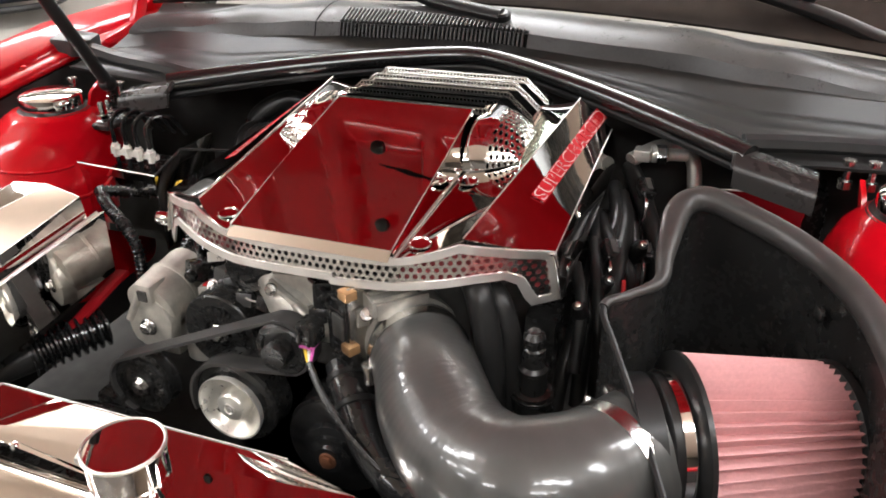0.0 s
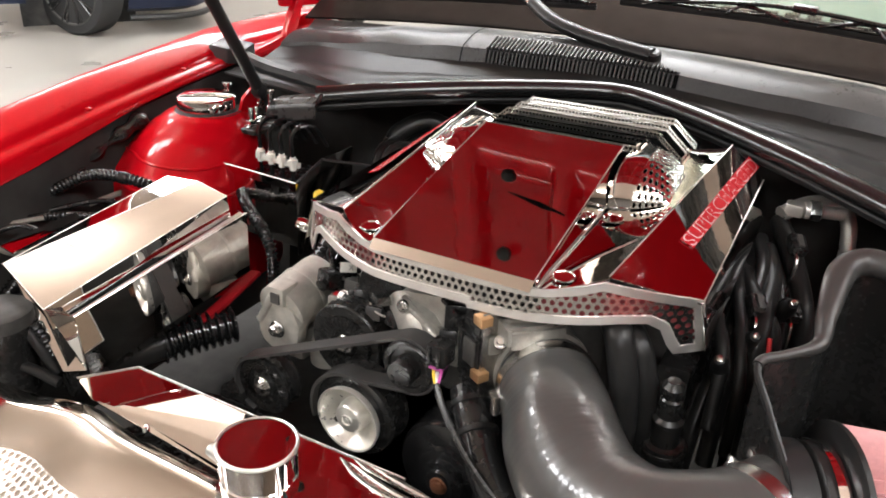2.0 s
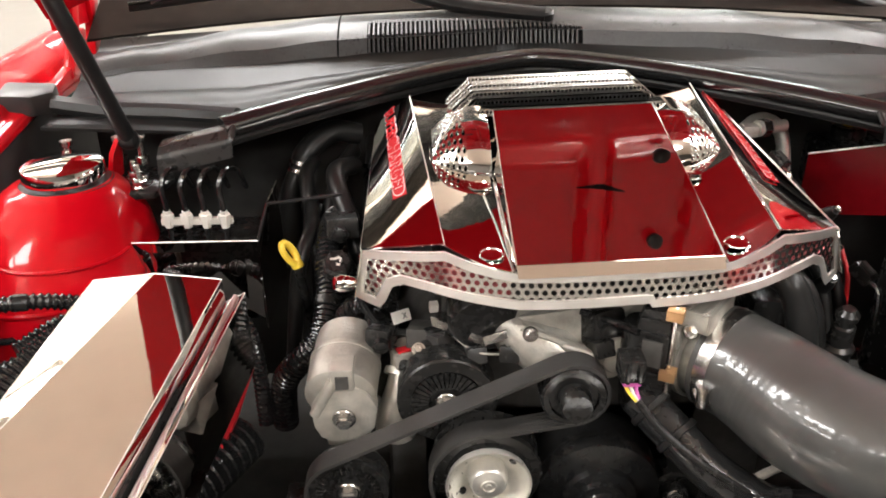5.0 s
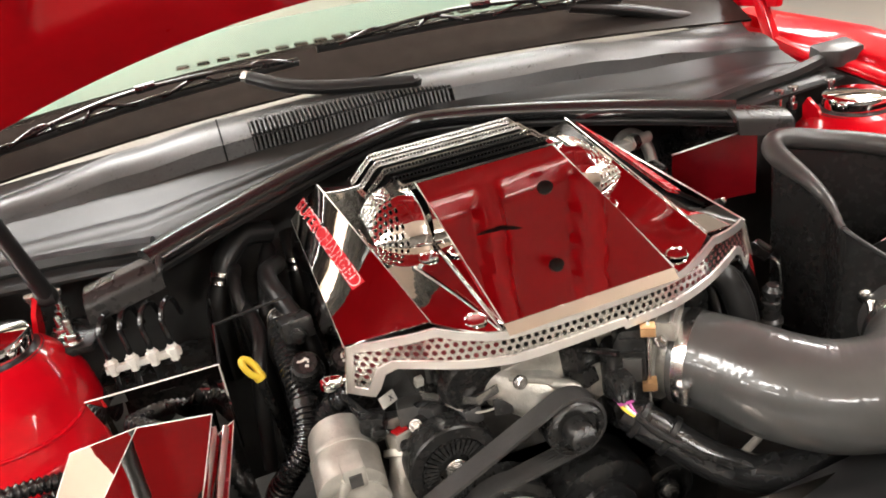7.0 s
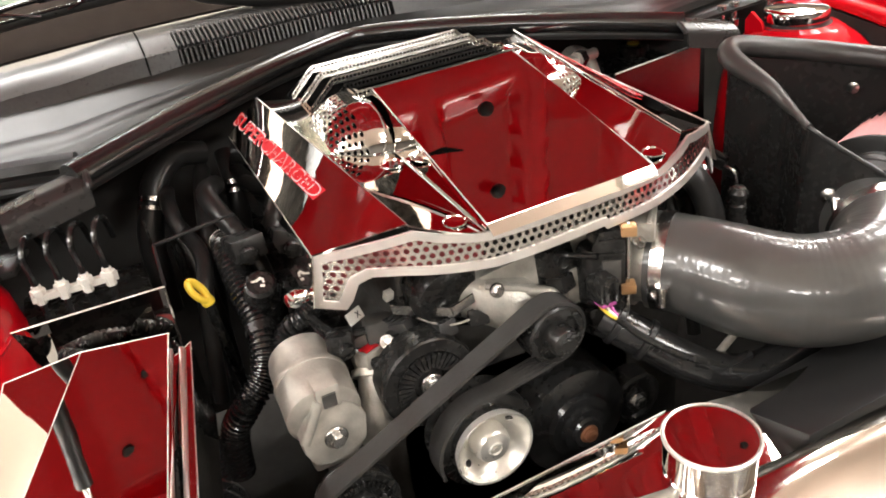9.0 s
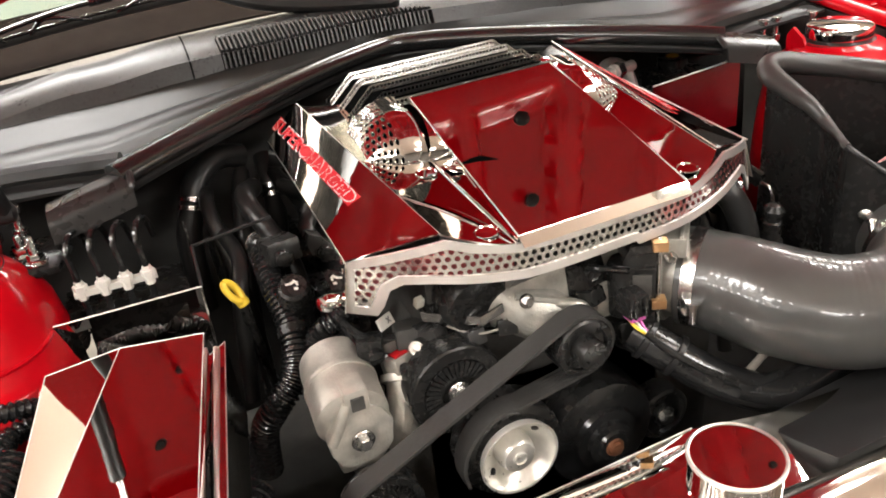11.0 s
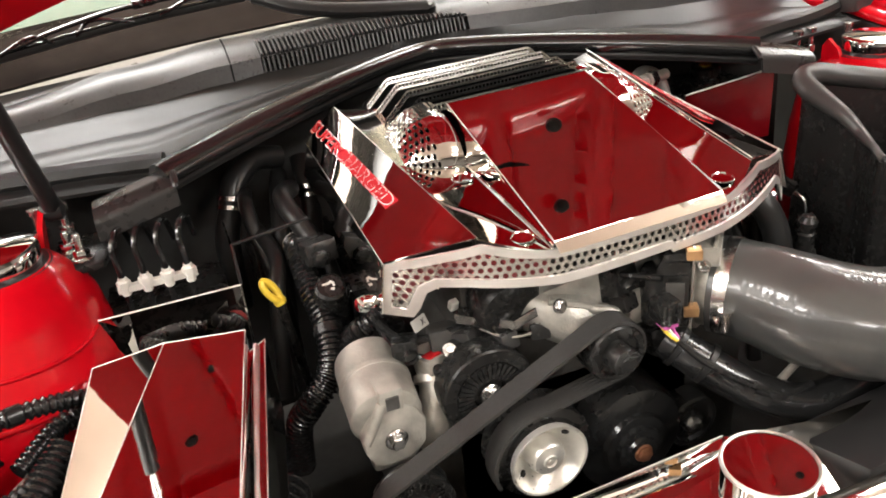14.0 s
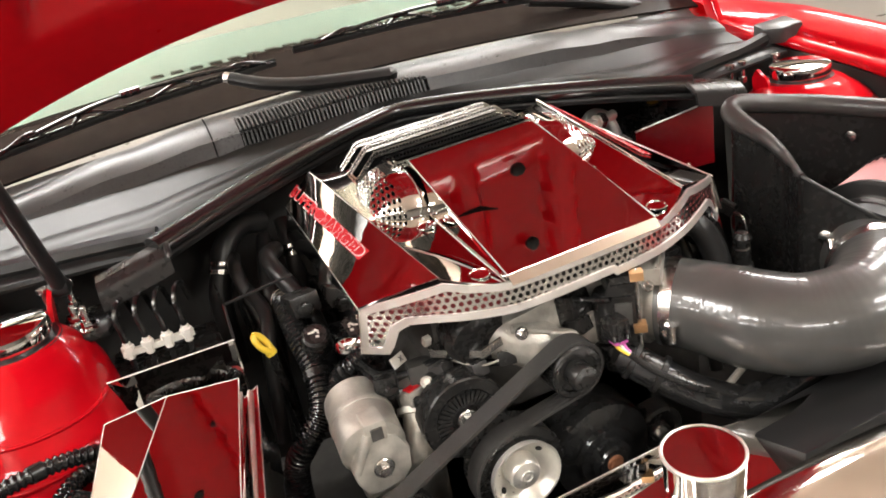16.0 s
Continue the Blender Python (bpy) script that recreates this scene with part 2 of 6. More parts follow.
def ribbed(pts, r, pitch=0.006, depth=0.0025, seg=12):
    """A corrugated loom along a curve."""
    p = resample(spline(pts, 14), pitch / 4)
    return sweep(p, lambda i, d: r + (depth if i % 4 in (0, 1) else -depth) * 0.5, seg)


def slab(poly, thick, direction=None):
    """A plate: a 3D polygon pushed back along its normal by thick."""
    p = [Vector(q) for q in poly]
    nrm = Vector((0, 0, 0))
    for i in range(len(p)):
        nrm += p[i].cross(p[(i + 1) % len(p)])
    nrm = Vector(direction).normalized() if direction else nrm.normalized()
    n = len(p)
    v = p + [q - nrm * thick for q in p]
    f = [tuple(range(n)), tuple(reversed(range(n, 2 * n)))]
    f += [(i, (i + 1) % n, n + (i + 1) % n, n + i) for i in range(n)]
    return Geo().add(v, f)


def sheet(fn, nu, nv, thick=0.0):
    """A grid of fn(u, v), u and v from 0 to 1, with thickness along the local normal."""
    top = [[Vector(fn(i / nu, j / nv)) for j in range(nv + 1)] for i in range(nu + 1)]
    g = Geo()
    w = nv + 1
    v = [p for row in top for p in row]
    f = [(i * w + j, (i + 1) * w + j, (i + 1) * w + j + 1, i * w + j + 1) for i in range(nu) for j in range(nv)]
    if not thick:
        return g.add(v, f)
    low = []
    for i in range(nu + 1):
        for j in range(w):
            a = top[min(i + 1, nu)][j] - top[max(i - 1, 0)][j]
            b = top[i][min(j + 1, nv)] - top[i][max(j - 1, 0)]
            low.append(top[i][j] - a.cross(b).normalized() * thick)
    n = len(v)
    f += [tuple(n + k for k in reversed(q)) for q in f]
    rim = [i * w for i in range(nu + 1)] + [nu * w + j for j in range(1, w)] + [i * w + nv for i in range(nu - 1, -1, -1)] + [j for j in range(nv - 1, 0, -1)]
    f += [(a, b, n + b, n + a) for a, b in zip(rim, rim[1:] + rim[:1])]
    return g.add(v + low, f)


def perforated(fn, u0, u1, v0, v1, pitch, hole, inside=None, depth=0.0015, nsides=8):
    """A sheet with round punched holes in staggered rows. fn(u, v, d): a place, d metres behind the face."""
    g = Geo()
    rows = max(1, round((v1 - v0) / (pitch * 0.87)))
    dv = (v1 - v0) / rows
    cols = max(1, round((u1 - u0) / pitch))
    du = (u1 - u0) / cols
    for r in range(rows):
        for c in range(cols + (r % 2)):
            uc = u0 + (c + (0.0 if r % 2 else 0.5)) * du
            vc = v0 + (r + 0.5) * dv
            if inside and not inside(uc, vc):
                continue
            ua, ub = max(u0, uc - du / 2), min(u1, uc + du / 2)
            rim, outer, back = [], [], []
            whole = ub - ua > du * 0.9
            if not whole:
                g.add([fn(ua, vc - dv / 2, 0), fn(ub, vc - dv / 2, 0), fn(ub, vc + dv / 2, 0), fn(ua, vc + dv / 2, 0)], [(0, 1, 2, 3)])
                continue
            for k in range(nsides):
                a = 2 * math.pi * (k + 0.5) / nsides
                ca, sa = math.cos(a), math.sin(a)
                rim.append(fn(uc + hole * ca, vc + hole * sa, 0))
                back.append(fn(uc + hole * ca, vc + hole * sa, depth))
                m = max(abs(ca) / (du / 2), abs(sa) / (dv / 2))
                s = 1 / m
                ou, ov = ca * s, sa * s
                # snap the eight directions to the cell's corners
                if k in (0, 3, 4, 7):
                    ou = math.copysign(du / 2, ca)
                    ov = sa * s if abs(sa * s) < dv / 2 else math.copysign(dv / 2, sa)
                else:
                    ou, ov = math.copysign(du / 2, ca), math.copysign(dv / 2, sa)
                outer.append(fn(uc + ou, vc + ov, 0))
            n = nsides
            f = [(k, (k + 1) % n, n + (k + 1) % n, n + k) for k in range(n)]
            f += [(n + k, n + (k + 1) % n, 2 * n + (k + 1) % n, 2 * n + k) for k in range(n)]
            g.add(outer + rim + back, f)
    return g


def hexbolt(place, axis, r=0.008, h=0.007, washer=0.012):
    g = lathe([(r, 0), (r, h * 0.85), (r * 0.8, h)], place, axis, 6)
    return g.join(lathe([(washer, -0.002), (washer, 0.0), (washer * 0.9, 0.0012)], place, axis, 18))


# the room
FLOOR_Z = 0.0
g = box(-9, 8, -7, 9, -0.1, FLOOR_Z)
thing("floor", g, CONCRETE, "polished beige concrete showroom floor with faint stains", "floor", kind="structure", smooth=0)
thing("wall_west", box(-9.2, -9, -7, 9, 0, CEIL), WALLPAINT, "plain beige painted showroom wall", "wall", kind="structure", smooth=0)
thing("wall_east", box(8, 8.2, -7, 9, 0, CEIL), WALLPAINT, "plain beige painted showroom wall", "wall", kind="structure", smooth=0)
thing("wall_north", box(-9.2, 8.2, 9, 9.2, 0, CEIL), WALLPAINT, "plain beige painted showroom wall", "wall", kind="structure", smooth=0)
# unseen wall, coloured dark so the polished panels reflect less light
thing("wall_south", box(-9.2, 8.2, -7.2, -7, 0, CEIL), WALLDARK, "unseen wall, dark brown to darken the mirror reflections", "wall", kind="structure", smooth=0)
thing("ceiling", box(-9.2, 8.2, -7.2, 9.2, CEIL, CEIL + 0.1), CEILING, "pale beige flat showroom ceiling", "ceiling", kind="structure", smooth=0)
# unseen ducts, added as dark shapes for the mirror panels to reflect
for dy in (3.55, 5.05):
    du = root("air_duct", 0, dy, HANG - 0.34, "long black duct shape added under the ceiling for dark reflections", "air duct", "black ceiling ducts")
    part("duct_run", box(-6.5, 4.5, dy - 0.28, dy + 0.28, HANG - 0.34, HANG - 0.04), BLACK, du, bevel=0.02)
    for k in range(6):
        part("duct_hanger", box(-6 + 2 * k - 0.02, -6 + 2 * k + 0.02, dy - 0.29, dy + 0.29, HANG - 0.36, HANG - 0.34), DARKMETAL, du)
first = None
for lx, ly in LAMPS:
    if first is None:
        first = root("ceiling_lamp", lx, ly, HANG - 0.06, "white rectangular hanging lamp with bright diffuser", "ceiling lamp", "showroom ceiling lamps")
        part("housing", box(lx - 0.65, lx + 0.65, ly - 0.32, ly + 0.32, HANG - 0.05, HANG - 0.001), WHITE, first, bevel=0.004)
        for rx in (-0.45, 0.45):
            part("hanging_rod", sweep([(lx + rx, ly, HANG - 0.004), (lx + rx, ly, CEIL)], 0.006, 8), STEEL, first, "thin steel hanging rod")
        part("diffuser", box(lx - 0.62, lx + 0.62, ly - 0.29, ly + 0.29, HANG - 0.068, HANG - 0.0505), GLOW, first, "glowing white diffuser", bevel=0.004)
    else:
        copy_thing(first, pose(lx, ly, HANG - 0.06))


# the red car's body round the engine bay
def mirrored(g):
    return Geo().add([(-x, y, z) for x, y, z in g.v], g.f)


def fender(u, v):
    """Front wing: u along the car, v from the inner channel over the top and down the outside."""
    y = -0.75 + u * 1.45
    rise = 0.908 + 0.165 * y - 0.20 * max(0.0, -0.25 - y) ** 2 - 0.10 * max(0.0, y - 0.4) - 0.045 * max(0.0, y - 0.1)
    path = [(0.7275, -0.040 + 0.020 * min(1.0, max(0.0, (y + 0.1) / 0.3))), (0.730, -0.023), (0.733, -0.012), (0.752, -0.009), (0.756, -0.006), (0.761, 0.004), (0.780, 0.012), (0.806, 0.020), (0.825, 0.022), (0.845, 0.014), (0.885, -0.018), (0.920, -0.08), (0.945, -0.18), (0.955, -0.31)]
    k = v * (len(path) - 1)
    i = min(int(k), len(path) - 2)
    w = k - i
    x = path[i][0] * (1 - w) + path[i + 1][0] * w
    z = path[i][1] * (1 - w) + path[i + 1][1] * w
    return (x - 0.10 * max(0.0, -y - 0.1) ** 2 + 0.02 * (y - 0.3), y, rise + z)


for side in (-1, 1):
    fe = root("fender", side * 0.8, 0.0, 0.60, "glossy red front wing with rolled inner channel", "car fender", "red car front wings")
    g = sheet(fender, 24, 30, 0.004)
    part("skin", mirrored(g) if side < 0 else g, RED, fe, smooth=50)
    for y in (-0.45, -0.20, 0.05, 0.26):
        q = Vector(fender((y + 0.75) / 1.45, 0.27))
        part("wing_bolt", hexbolt((side * q.x, q.y, q.z + 0.003), (-side * 0.4, 0, 1), 0.006, 0.004, 0.010), RED, fe, "red painted wing bolt")

# inner wings, firewall and the dark bottom of the bay
for side in (-1, 1):
    g = slab([(side * 0.700, -0.62, 0.750), (side * 0.728, -0.30, 0.830), (side * 0.742, 0.0, 0.880), (side * 0.745, 0.30, 0.921), (side * 0.745, 0.46, 0.94), (side * 0.745, 0.66, 0.95), (side * 0.745, 0.66, 0.40), (side * 0.700, -0.62, 0.40)], 0.01, (side, 0, 0))
    thing("inner_wing", g, BAY, "black inner wing panel beside the engine", "inner wing", kind="structure")
g = sheet(lambda u, v: (-0.70 + 1.40 * u, 0.520 - 0.03 * (2 * u - 1) ** 2 - 0.03 * (1 - v), 0.40 + 0.545 * v), 14, 6, 0.012)
thing("firewall", g, BAY, "black firewall behind the engine", "firewall", kind="structure")
thing("bay_floor", box(-0.92, 0.92, -0.64, 0.60, 0.30, 0.33), BAY, "dark undertray below the engine", "undertray", kind="structure")

# strut towers
for side in (-1, 1):
    cx, cy, rise = (-0.625, 0.19, 0.0) if side < 0 else (0.630, 0.215, 0.012)
    tower = root("strut_tower", cx, cy, 0.70, "glossy red suspension tower with round chrome cap", "strut tower", "red suspension towers")

    def shell(u, v):
        a = 2 * math.pi * u
        near = [(0.054, 0.905), (0.064, 0.897), (0.080, 0.876), (0.091, 0.846), (0.097, 0.810), (0.100, 0.770), (0.103, 0.72), (0.106, 0.62)]
        far = [(0.054, 0.905), (0.070, 0.900), (0.110, 0.873), (0.148, 0.840), (0.176, 0.820), (0.192, 0.800), (0.197, 0.755), (0.202, 0.62)]
        k = v * (len(near) - 1)
        i = min(int(k), len(near) - 2)
        w = k - i
        r1, z1 = near[i][0] * (1 - w) + near[i + 1][0] * w, near[i][1] * (1 - w) + near[i + 1][1] * w
        r2, z2 = far[i][0] * (1 - w) + far[i + 1][0] * w, far[i][1] * (1 - w) + far[i + 1][1] * w
        # inner side towards the engine is steep, the outer side spreads
        g0 = (0.5 + 0.5 * math.cos(a) * side) ** 1.4
        g0 = max(g0, 0.75 * max(0.0, -math.sin(a)) ** 2)
        r, z = r1 + (r2 - r1) * g0, z1 + (z2 - z1) * g0
        return (cx + r * math.cos(a), cy + r * math.sin(a), z + rise + 0.003 * math.cos(a * 5) * v + 0.005 * math.sin(a * 3 + 1.0) * math.exp(-((v - 0.40) / 0.10) ** 2) + 0.009 * math.exp(-((v - 0.62) / 0.05) ** 2) * g0)

    part("tower_shell", sheet(shell, 64, 28), RED, tower, smooth=24)
    for v_, u0, r_ in ((0.43, 0.50, 0.0030), (0.66, 0.52, 0.0040)):
        ring = [Vector(shell((u0 + 0.40 * k / 30) if side < 0 else (1.5 - u0 - 0.40 * k / 30) % 1.0, v_)) for k in range(31)]
        part("pressed_bead", sweep(ring, r_, 8, 0.8), RED, tower, smooth=60)
    for k in range(5):
        u_ = 0.56 + 0.075 * k
        p, q = Vector(shell(u_ if side < 0 else (1.5 - u_) % 1.0, 0.60)), Vector((cx, cy, 0.70))
        part("spot_weld", lathe([(0.0042, -0.001), (0.0042, 0.0006), (0.0030, 0.0014), (0.0, 0.0010)], p, p - q, 12), RED, tower, smooth=50)
    cap = part("tower_cap", lathe([(0.047, 0.0), (0.0490, 0.003), (0.0490, 0.020), (0.0478, 0.0235), (0.043, 0.026), (0.0, 0.028)], (cx, cy, 0.903 + rise), (0, 0, 1), 48), CHROME, tower, "round chrome cap")
    part("collar", lathe([(0.057, 0.0), (0.057, 0.004), (0.053, 0.005)], (cx, cy, 0.8995 + rise), (0, 0, 1), 40), SATIN, tower)
    for k, (bx, by) in enumerate(((side * 0.556, 0.272), (side * 0.585, 0.275), (side * 0.648, 0.262))):
        part("stud", lathe([(0.009, 0.0), (0.009, 0.010), (0.005, 0.011), (0.005, 0.030), (0.008, 0.031), (0.008, 0.037)], (bx, by + cy - 0.19, 0.895 + rise), (0, 0, 1), 14), STEEL, tower, "bright steel stud and nut")
    # gas strut foot
    ear = slab([(side * 0.580, 0.215, 0.885), (side * 0.580, 0.262, 0.885), (side * 0.574, 0.258, 0.925), (side * 0.570, 0.244, 0.940), (side * 0.574, 0.226, 0.925)], 0.006, (1, 0, 0))
    part("bracket_ear", ear, RED, tower)

# gas struts that hold the hood
for side in (-1,):
    foot, top = Vector((side * 0.560, 0.250, 0.935)), Vector((side * 0.612, -0.105, 1.620))
    d = (top - foot).normalized()
    st = root("gas_strut", *foot, "black gas strut holding the open hood", "gas strut")
    part("cylinder", sweep([foot, foot + d * 0.02, foot + d * 0.42], 0.0105, 16), SATIN, st)
    part("rod", sweep([foot + d * 0.42, top], 0.0048, 12), STEEL, st, "bright steel rod")
    part("ball_end", lathe([(0.004, -0.012), (0.012, -0.008), (0.013, 0.004), (0.008, 0.014)], foot, (side, 0, 0), 16), SATIN, st)


# hood, open, hinged at the windscreen end
HOOD_TILT = radians(42)


def hood_point(x, v, lift=0.0):
    """x across, v metres from the rear edge towards the nose, lift towards the outside."""
    crown = 1.205 - 0.28 * x * x
    y, z = 0.475, crown
    bow = 0.045 * math.sin(min(1.0, v / 1.15) * math.pi)
    up = lift + bow
    return (x * (1 - 0.05 * v * v), y - v * math.cos(HOOD_TILT) + up * math.sin(HOOD_TILT), z + v * math.sin(HOOD_TILT) + up * math.cos(HOOD_TILT) + 0.12 * x * x * v / 1.15)


hood = root("hood", 0, 0.56, 1.16, "open glossy red hood with ribbed red underside", "car hood")
part("outer_skin", sheet(lambda u, v: hood_point(-0.74 + 1.48 * u, 1.15 * v, 0.040), 32, 24, 0.004), RED, hood, smooth=60)


def hood_inner(u, v):
    x, w = -0.73 + 1.46 * u, 1.14 * v
    edge = min(u, 1 - u) * 1.46
    ends = min(v, 1 - v) * 1.14
    rim = max(0.0, 1 - min(edge, ends) / 0.13)
    rib = 0.0
    # raised frame: two diagonal ribs and a cross rib
    for a0, a1, half in ((0.055, 0.06, 0.028), (0.17, 0.16, 0.034), (0.33, 0.22, 0.040)):
        for sgn in (-1, 1):
            c = sgn * (a0 + a1 * (1 - v))
            rib = max(rib, min(1.0, max(0.0, (half - abs(x - c)) / 0.014)))
    rib = max(rib, min(1.0, max(0.0, (0.045 - abs(w - 0.62)) / 0.016)) * (1 if abs(x) < 0.6 else 0))
    plateau = min(1.0, max(0.0, (0.16 - w) / 0.05))
    h = max(min(1.0, rim * 1.8), rib, plateau)
    return hood_point(x, w, 0.034 - 0.040 * h)


part("inner_panel", sheet(lambda u, v: hood_inner(u, 1 - v), 150, 100, 0.0015), REDINNER, hood, "red pressed inner panel", smooth=60)
for x, v, lift, r in [(sx * x, v, lift, r) for sx in (-1, 1) for x, v, lift, r in ((0.212, 0.160, 0.0, 0.0145), (0.205, 0.330, 0.0, 0.0145), (0.508, 0.358, 0.0, 0.0095), (0.570, 0.497, 0.030, 0.0095), (0.687, 0.495, 0.0, 0.0095))]:
    p, q = Vector(hood_point(x, v, lift)), Vector(hood_point(x, v, lift - 0.01))
    part("rubber_plug", lathe([(r, -0.006), (r, 0.002), (r * 0.76, 0.004), (0.0, 0.0045)], p, q - p, 18), RUBBER, hood, "round black rubber plug")
for poly in ([(0.065, 0.206), (0.110, 0.212), (0.150, 0.222), (0.115, 0.203)], [(-0.090, 0.212), (-0.140, 0.208), (-0.205, 0.192), (-0.140, 0.198)]):
    part("stiffener_slot", slab([hood_point(x, v, -0.0075) for x, v in poly], 0.003, (0, math.sin(HOOD_TILT), -math.cos(HOOD_TILT))), VOID, hood, "dark slot in the inner panel", smooth=0)
part("rear_seal", sweep([hood_point(-0.42 + 0.84 * k / 30, 0.004, 0.006) for k in range(31)], 0.010, 8, 0.6), RUBBER, hood, "black rubber edge seal")

# hood hinges
for side in (-1, 1):
    plates = (
        [(0.300, 0.950), (0.310, 0.972), (0.40, 0.990), (0.50, 0.990), (0.585, 0.982), (0.585, 0.955), (0.46, 0.955)],
        [(0.392, 0.972), (0.420, 0.972), (0.445, 1.020), (0.470, 1.075), (0.455, 1.095), (0.432, 1.052), (0.405, 1.000)],
        [(0.495, 0.972), (0.530, 0.972), (0.548, 1.040), (0.540, 1.100), (0.515, 1.100), (0.515, 1.040)],
        [(0.405, 1.045), (0.560, 1.035), (0.590, 1.100), (0.510, 1.160), (0.380, 1.265), (0.330, 1.255), (0.390, 1.150)],
    )
    for k, poly in enumerate(plates):
        x = side * (0.748 + (0.004 if k == 3 else -0.004 if k in (1, 2) else 0.0))
        part("hinge_link", slab([(x, y + 0.12, z - 0.022) for y, z in poly], 0.016, (side, 0, 0)), RED, hood, "red pressed steel hinge plate", bevel=0.003)
    part("hinge_box", slab([(side * 0.765, y + 0.12, z - 0.015) for y, z in ((0.44, 0.945), (0.45, 0.985), (0.50, 1.010), (0.56, 1.015), (0.60, 0.990), (0.60, 0.945))], 0.045, (side, 0, 0)).move(Matrix.Translation((side * 0.045, 0, 0))), RED, hood, "red steel hinge box", bevel=0.006)
    for y0, y1 in ((0.42, 0.705),):
        part("hinge_link", slab([(side * 0.730, y0, 0.940), (side * 0.730, y1, 0.952), (side * 0.768, y1, 0.948), (side * 0.768, y0, 0.936)], 0.004, (0, 0, 1)), RED, hood, "red pressed steel hinge foot", bevel=0.001)
    part("hinge_boot", slab([(side * 0.712, y, z) for y, z in ((0.655, 0.985), (0.700, 0.975), (0.735, 1.000), (0.730, 1.045), (0.690, 1.060), (0.655, 1.035))], 0.05, (side, 0, 0)), BLACK, hood, "black rubber hinge boot", bevel=0.008)
    for y, z in ((0.41, 0.972), (0.515, 0.972), (0.450, 1.080), (0.528, 1.085)):
        part("pivot_bolt", hexbolt((side * 0.744, y + 0.12, z - 0.022), (-side, 0, 0), 0.008, 0.006, 0.012), RED, hood)

# corner blocks at the rear of the wings
for side in (-1, 1):
    g = slab([(side * 0.768, 0.340, 0.972), (side * 0.722, 0.344, 0.969), (side * 0.698, 0.368, 0.969), (side * 0.706, 0.402, 0.974), (side * 0.772, 0.390, 0.980)], 0.030, (0, 0, 1))
    thing("corner_block", g, GREYTRIM, "grey-black plastic end block beside the wing", "trim block", "wing end blocks", bevel=0.005)


# cowl panel, grille, seal
def seal_y(x):
    a = min(abs(x), 0.44)
    return 0.497 - 0.62 * a * a / (0.06 + a)


def seal_z(x):
    return 0.974 - 0.15 * min(abs(x), 0.45) ** 2


def along(table, a):
    for (a0, b0), (a1, b1) in zip(table, table[1:]):
        if a <= a1:
            k = max(0.0, (a - a0) / (a1 - a0))
            k = k * k * (3 - 2 * k)
            return b0 + (b1 - b0) * k
    return table[-1][1]


CREASE_Y = [(0.0, 0.521), (0.26, 0.508), (0.31, 0.506), (0.45, 0.508), (0.63, 0.510), (0.70, 0.470)]
CREASE_Z = [(0.0, 1.010), (0.26, 1.004), (0.31, 1.002), (0.45, 0.988), (0.63, 0.966), (0.70, 0.962)]
STEP_Y = [(0.0, 0.512), (0.26, 0.500), (0.31, 0.497), (0.45, 0.496), (0.63, 0.506), (0.70, 0.466)]
STEP_Z = [(0.0, 0.993), (0.26, 0.985), (0.31, 0.981), (0.45, 0.972), (0.63, 0.963), (0.70, 0.959)]
TOP_Y = [(0.0, 0.612), (0.31, 0.596), (0.45, 0.580), (0.63, 0.560), (0.70, 0.540)]
TOP_Z = [(0.0, 1.030), (0.31, 1.023), (0.45, 1.010), (0.63, 0.985), (0.70, 0.980)]


def cowl(u, v):
    x = -0.70 + 1.40 * u
    a = abs(x)
    base = Vector((x, seal_y(x) + 0.014 + max(0.0, a - 0.44) * 0.15, seal_z(x) - 0.008))
    crease = Vector((x, along(CREASE_Y, a), along(CREASE_Z, a)))
    step = Vector((x, along(STEP_Y, a), along(STEP_Z, a)))
    top = Vector((x, along(TOP_Y, a), along(TOP_Z, a)))
    glass = Vector((x, 0.70 - 0.13 * (x / 0.72) ** 2, 0.995))
    if v < 0.45:
        k = v / 0.45
        p = base.lerp(step, k)
        wide = min(1.0, (step.y - base.y) / 0.12)
        p.z -= 0.010 * wide * math.sin(math.pi * k)
        for at, h in ((0.20, 0.004), (0.60, 0.003)):
            p.z += h * wide * max(0.0, 1 - ((k - at) / 0.10) ** 2)
        return p
    if v < 0.80:
        k = (v - 0.45) / 0.35
        return crease.lerp(top, k) + Vector((0, 0, 0.007 * math.sin(math.pi * k)))
    k = (v - 0.80) / 0.20
    return top.lerp(glass, k) - Vector((0, 0, 0.006 * math.sin(math.pi * k)))


cw = root("cowl_panel", 0, 0.60, 0.95, "dark grey plastic cowl panel below the windscreen", "cowl panel")
part("drain_trough", sheet(lambda u, v: cowl(u, 0.449 * v), 70, 44, 0.004), TROUGH, cw, "black ribbed drain trough", smooth=60)
part("top_panel", sheet(lambda u, v: cowl(u, 0.45 + 0.55 * v) + Vector((0, 0, 0.003)), 60, 16, 0.004), COWL, cw, smooth=50)


def step_face(u, w, proud=0.0):
    """The upright face below the panel's front edge; w from its foot to the edge."""
    x = -0.70 + 1.40 * u
    low = Vector((x, along(STEP_Y, abs(x)) - proud, along(STEP_Z, abs(x)) - 0.002))
    top = Vector((x, along(CREASE_Y, abs(x)) - proud, along(CREASE_Z, abs(x)) + 0.0028))
    return low.lerp(top, w)


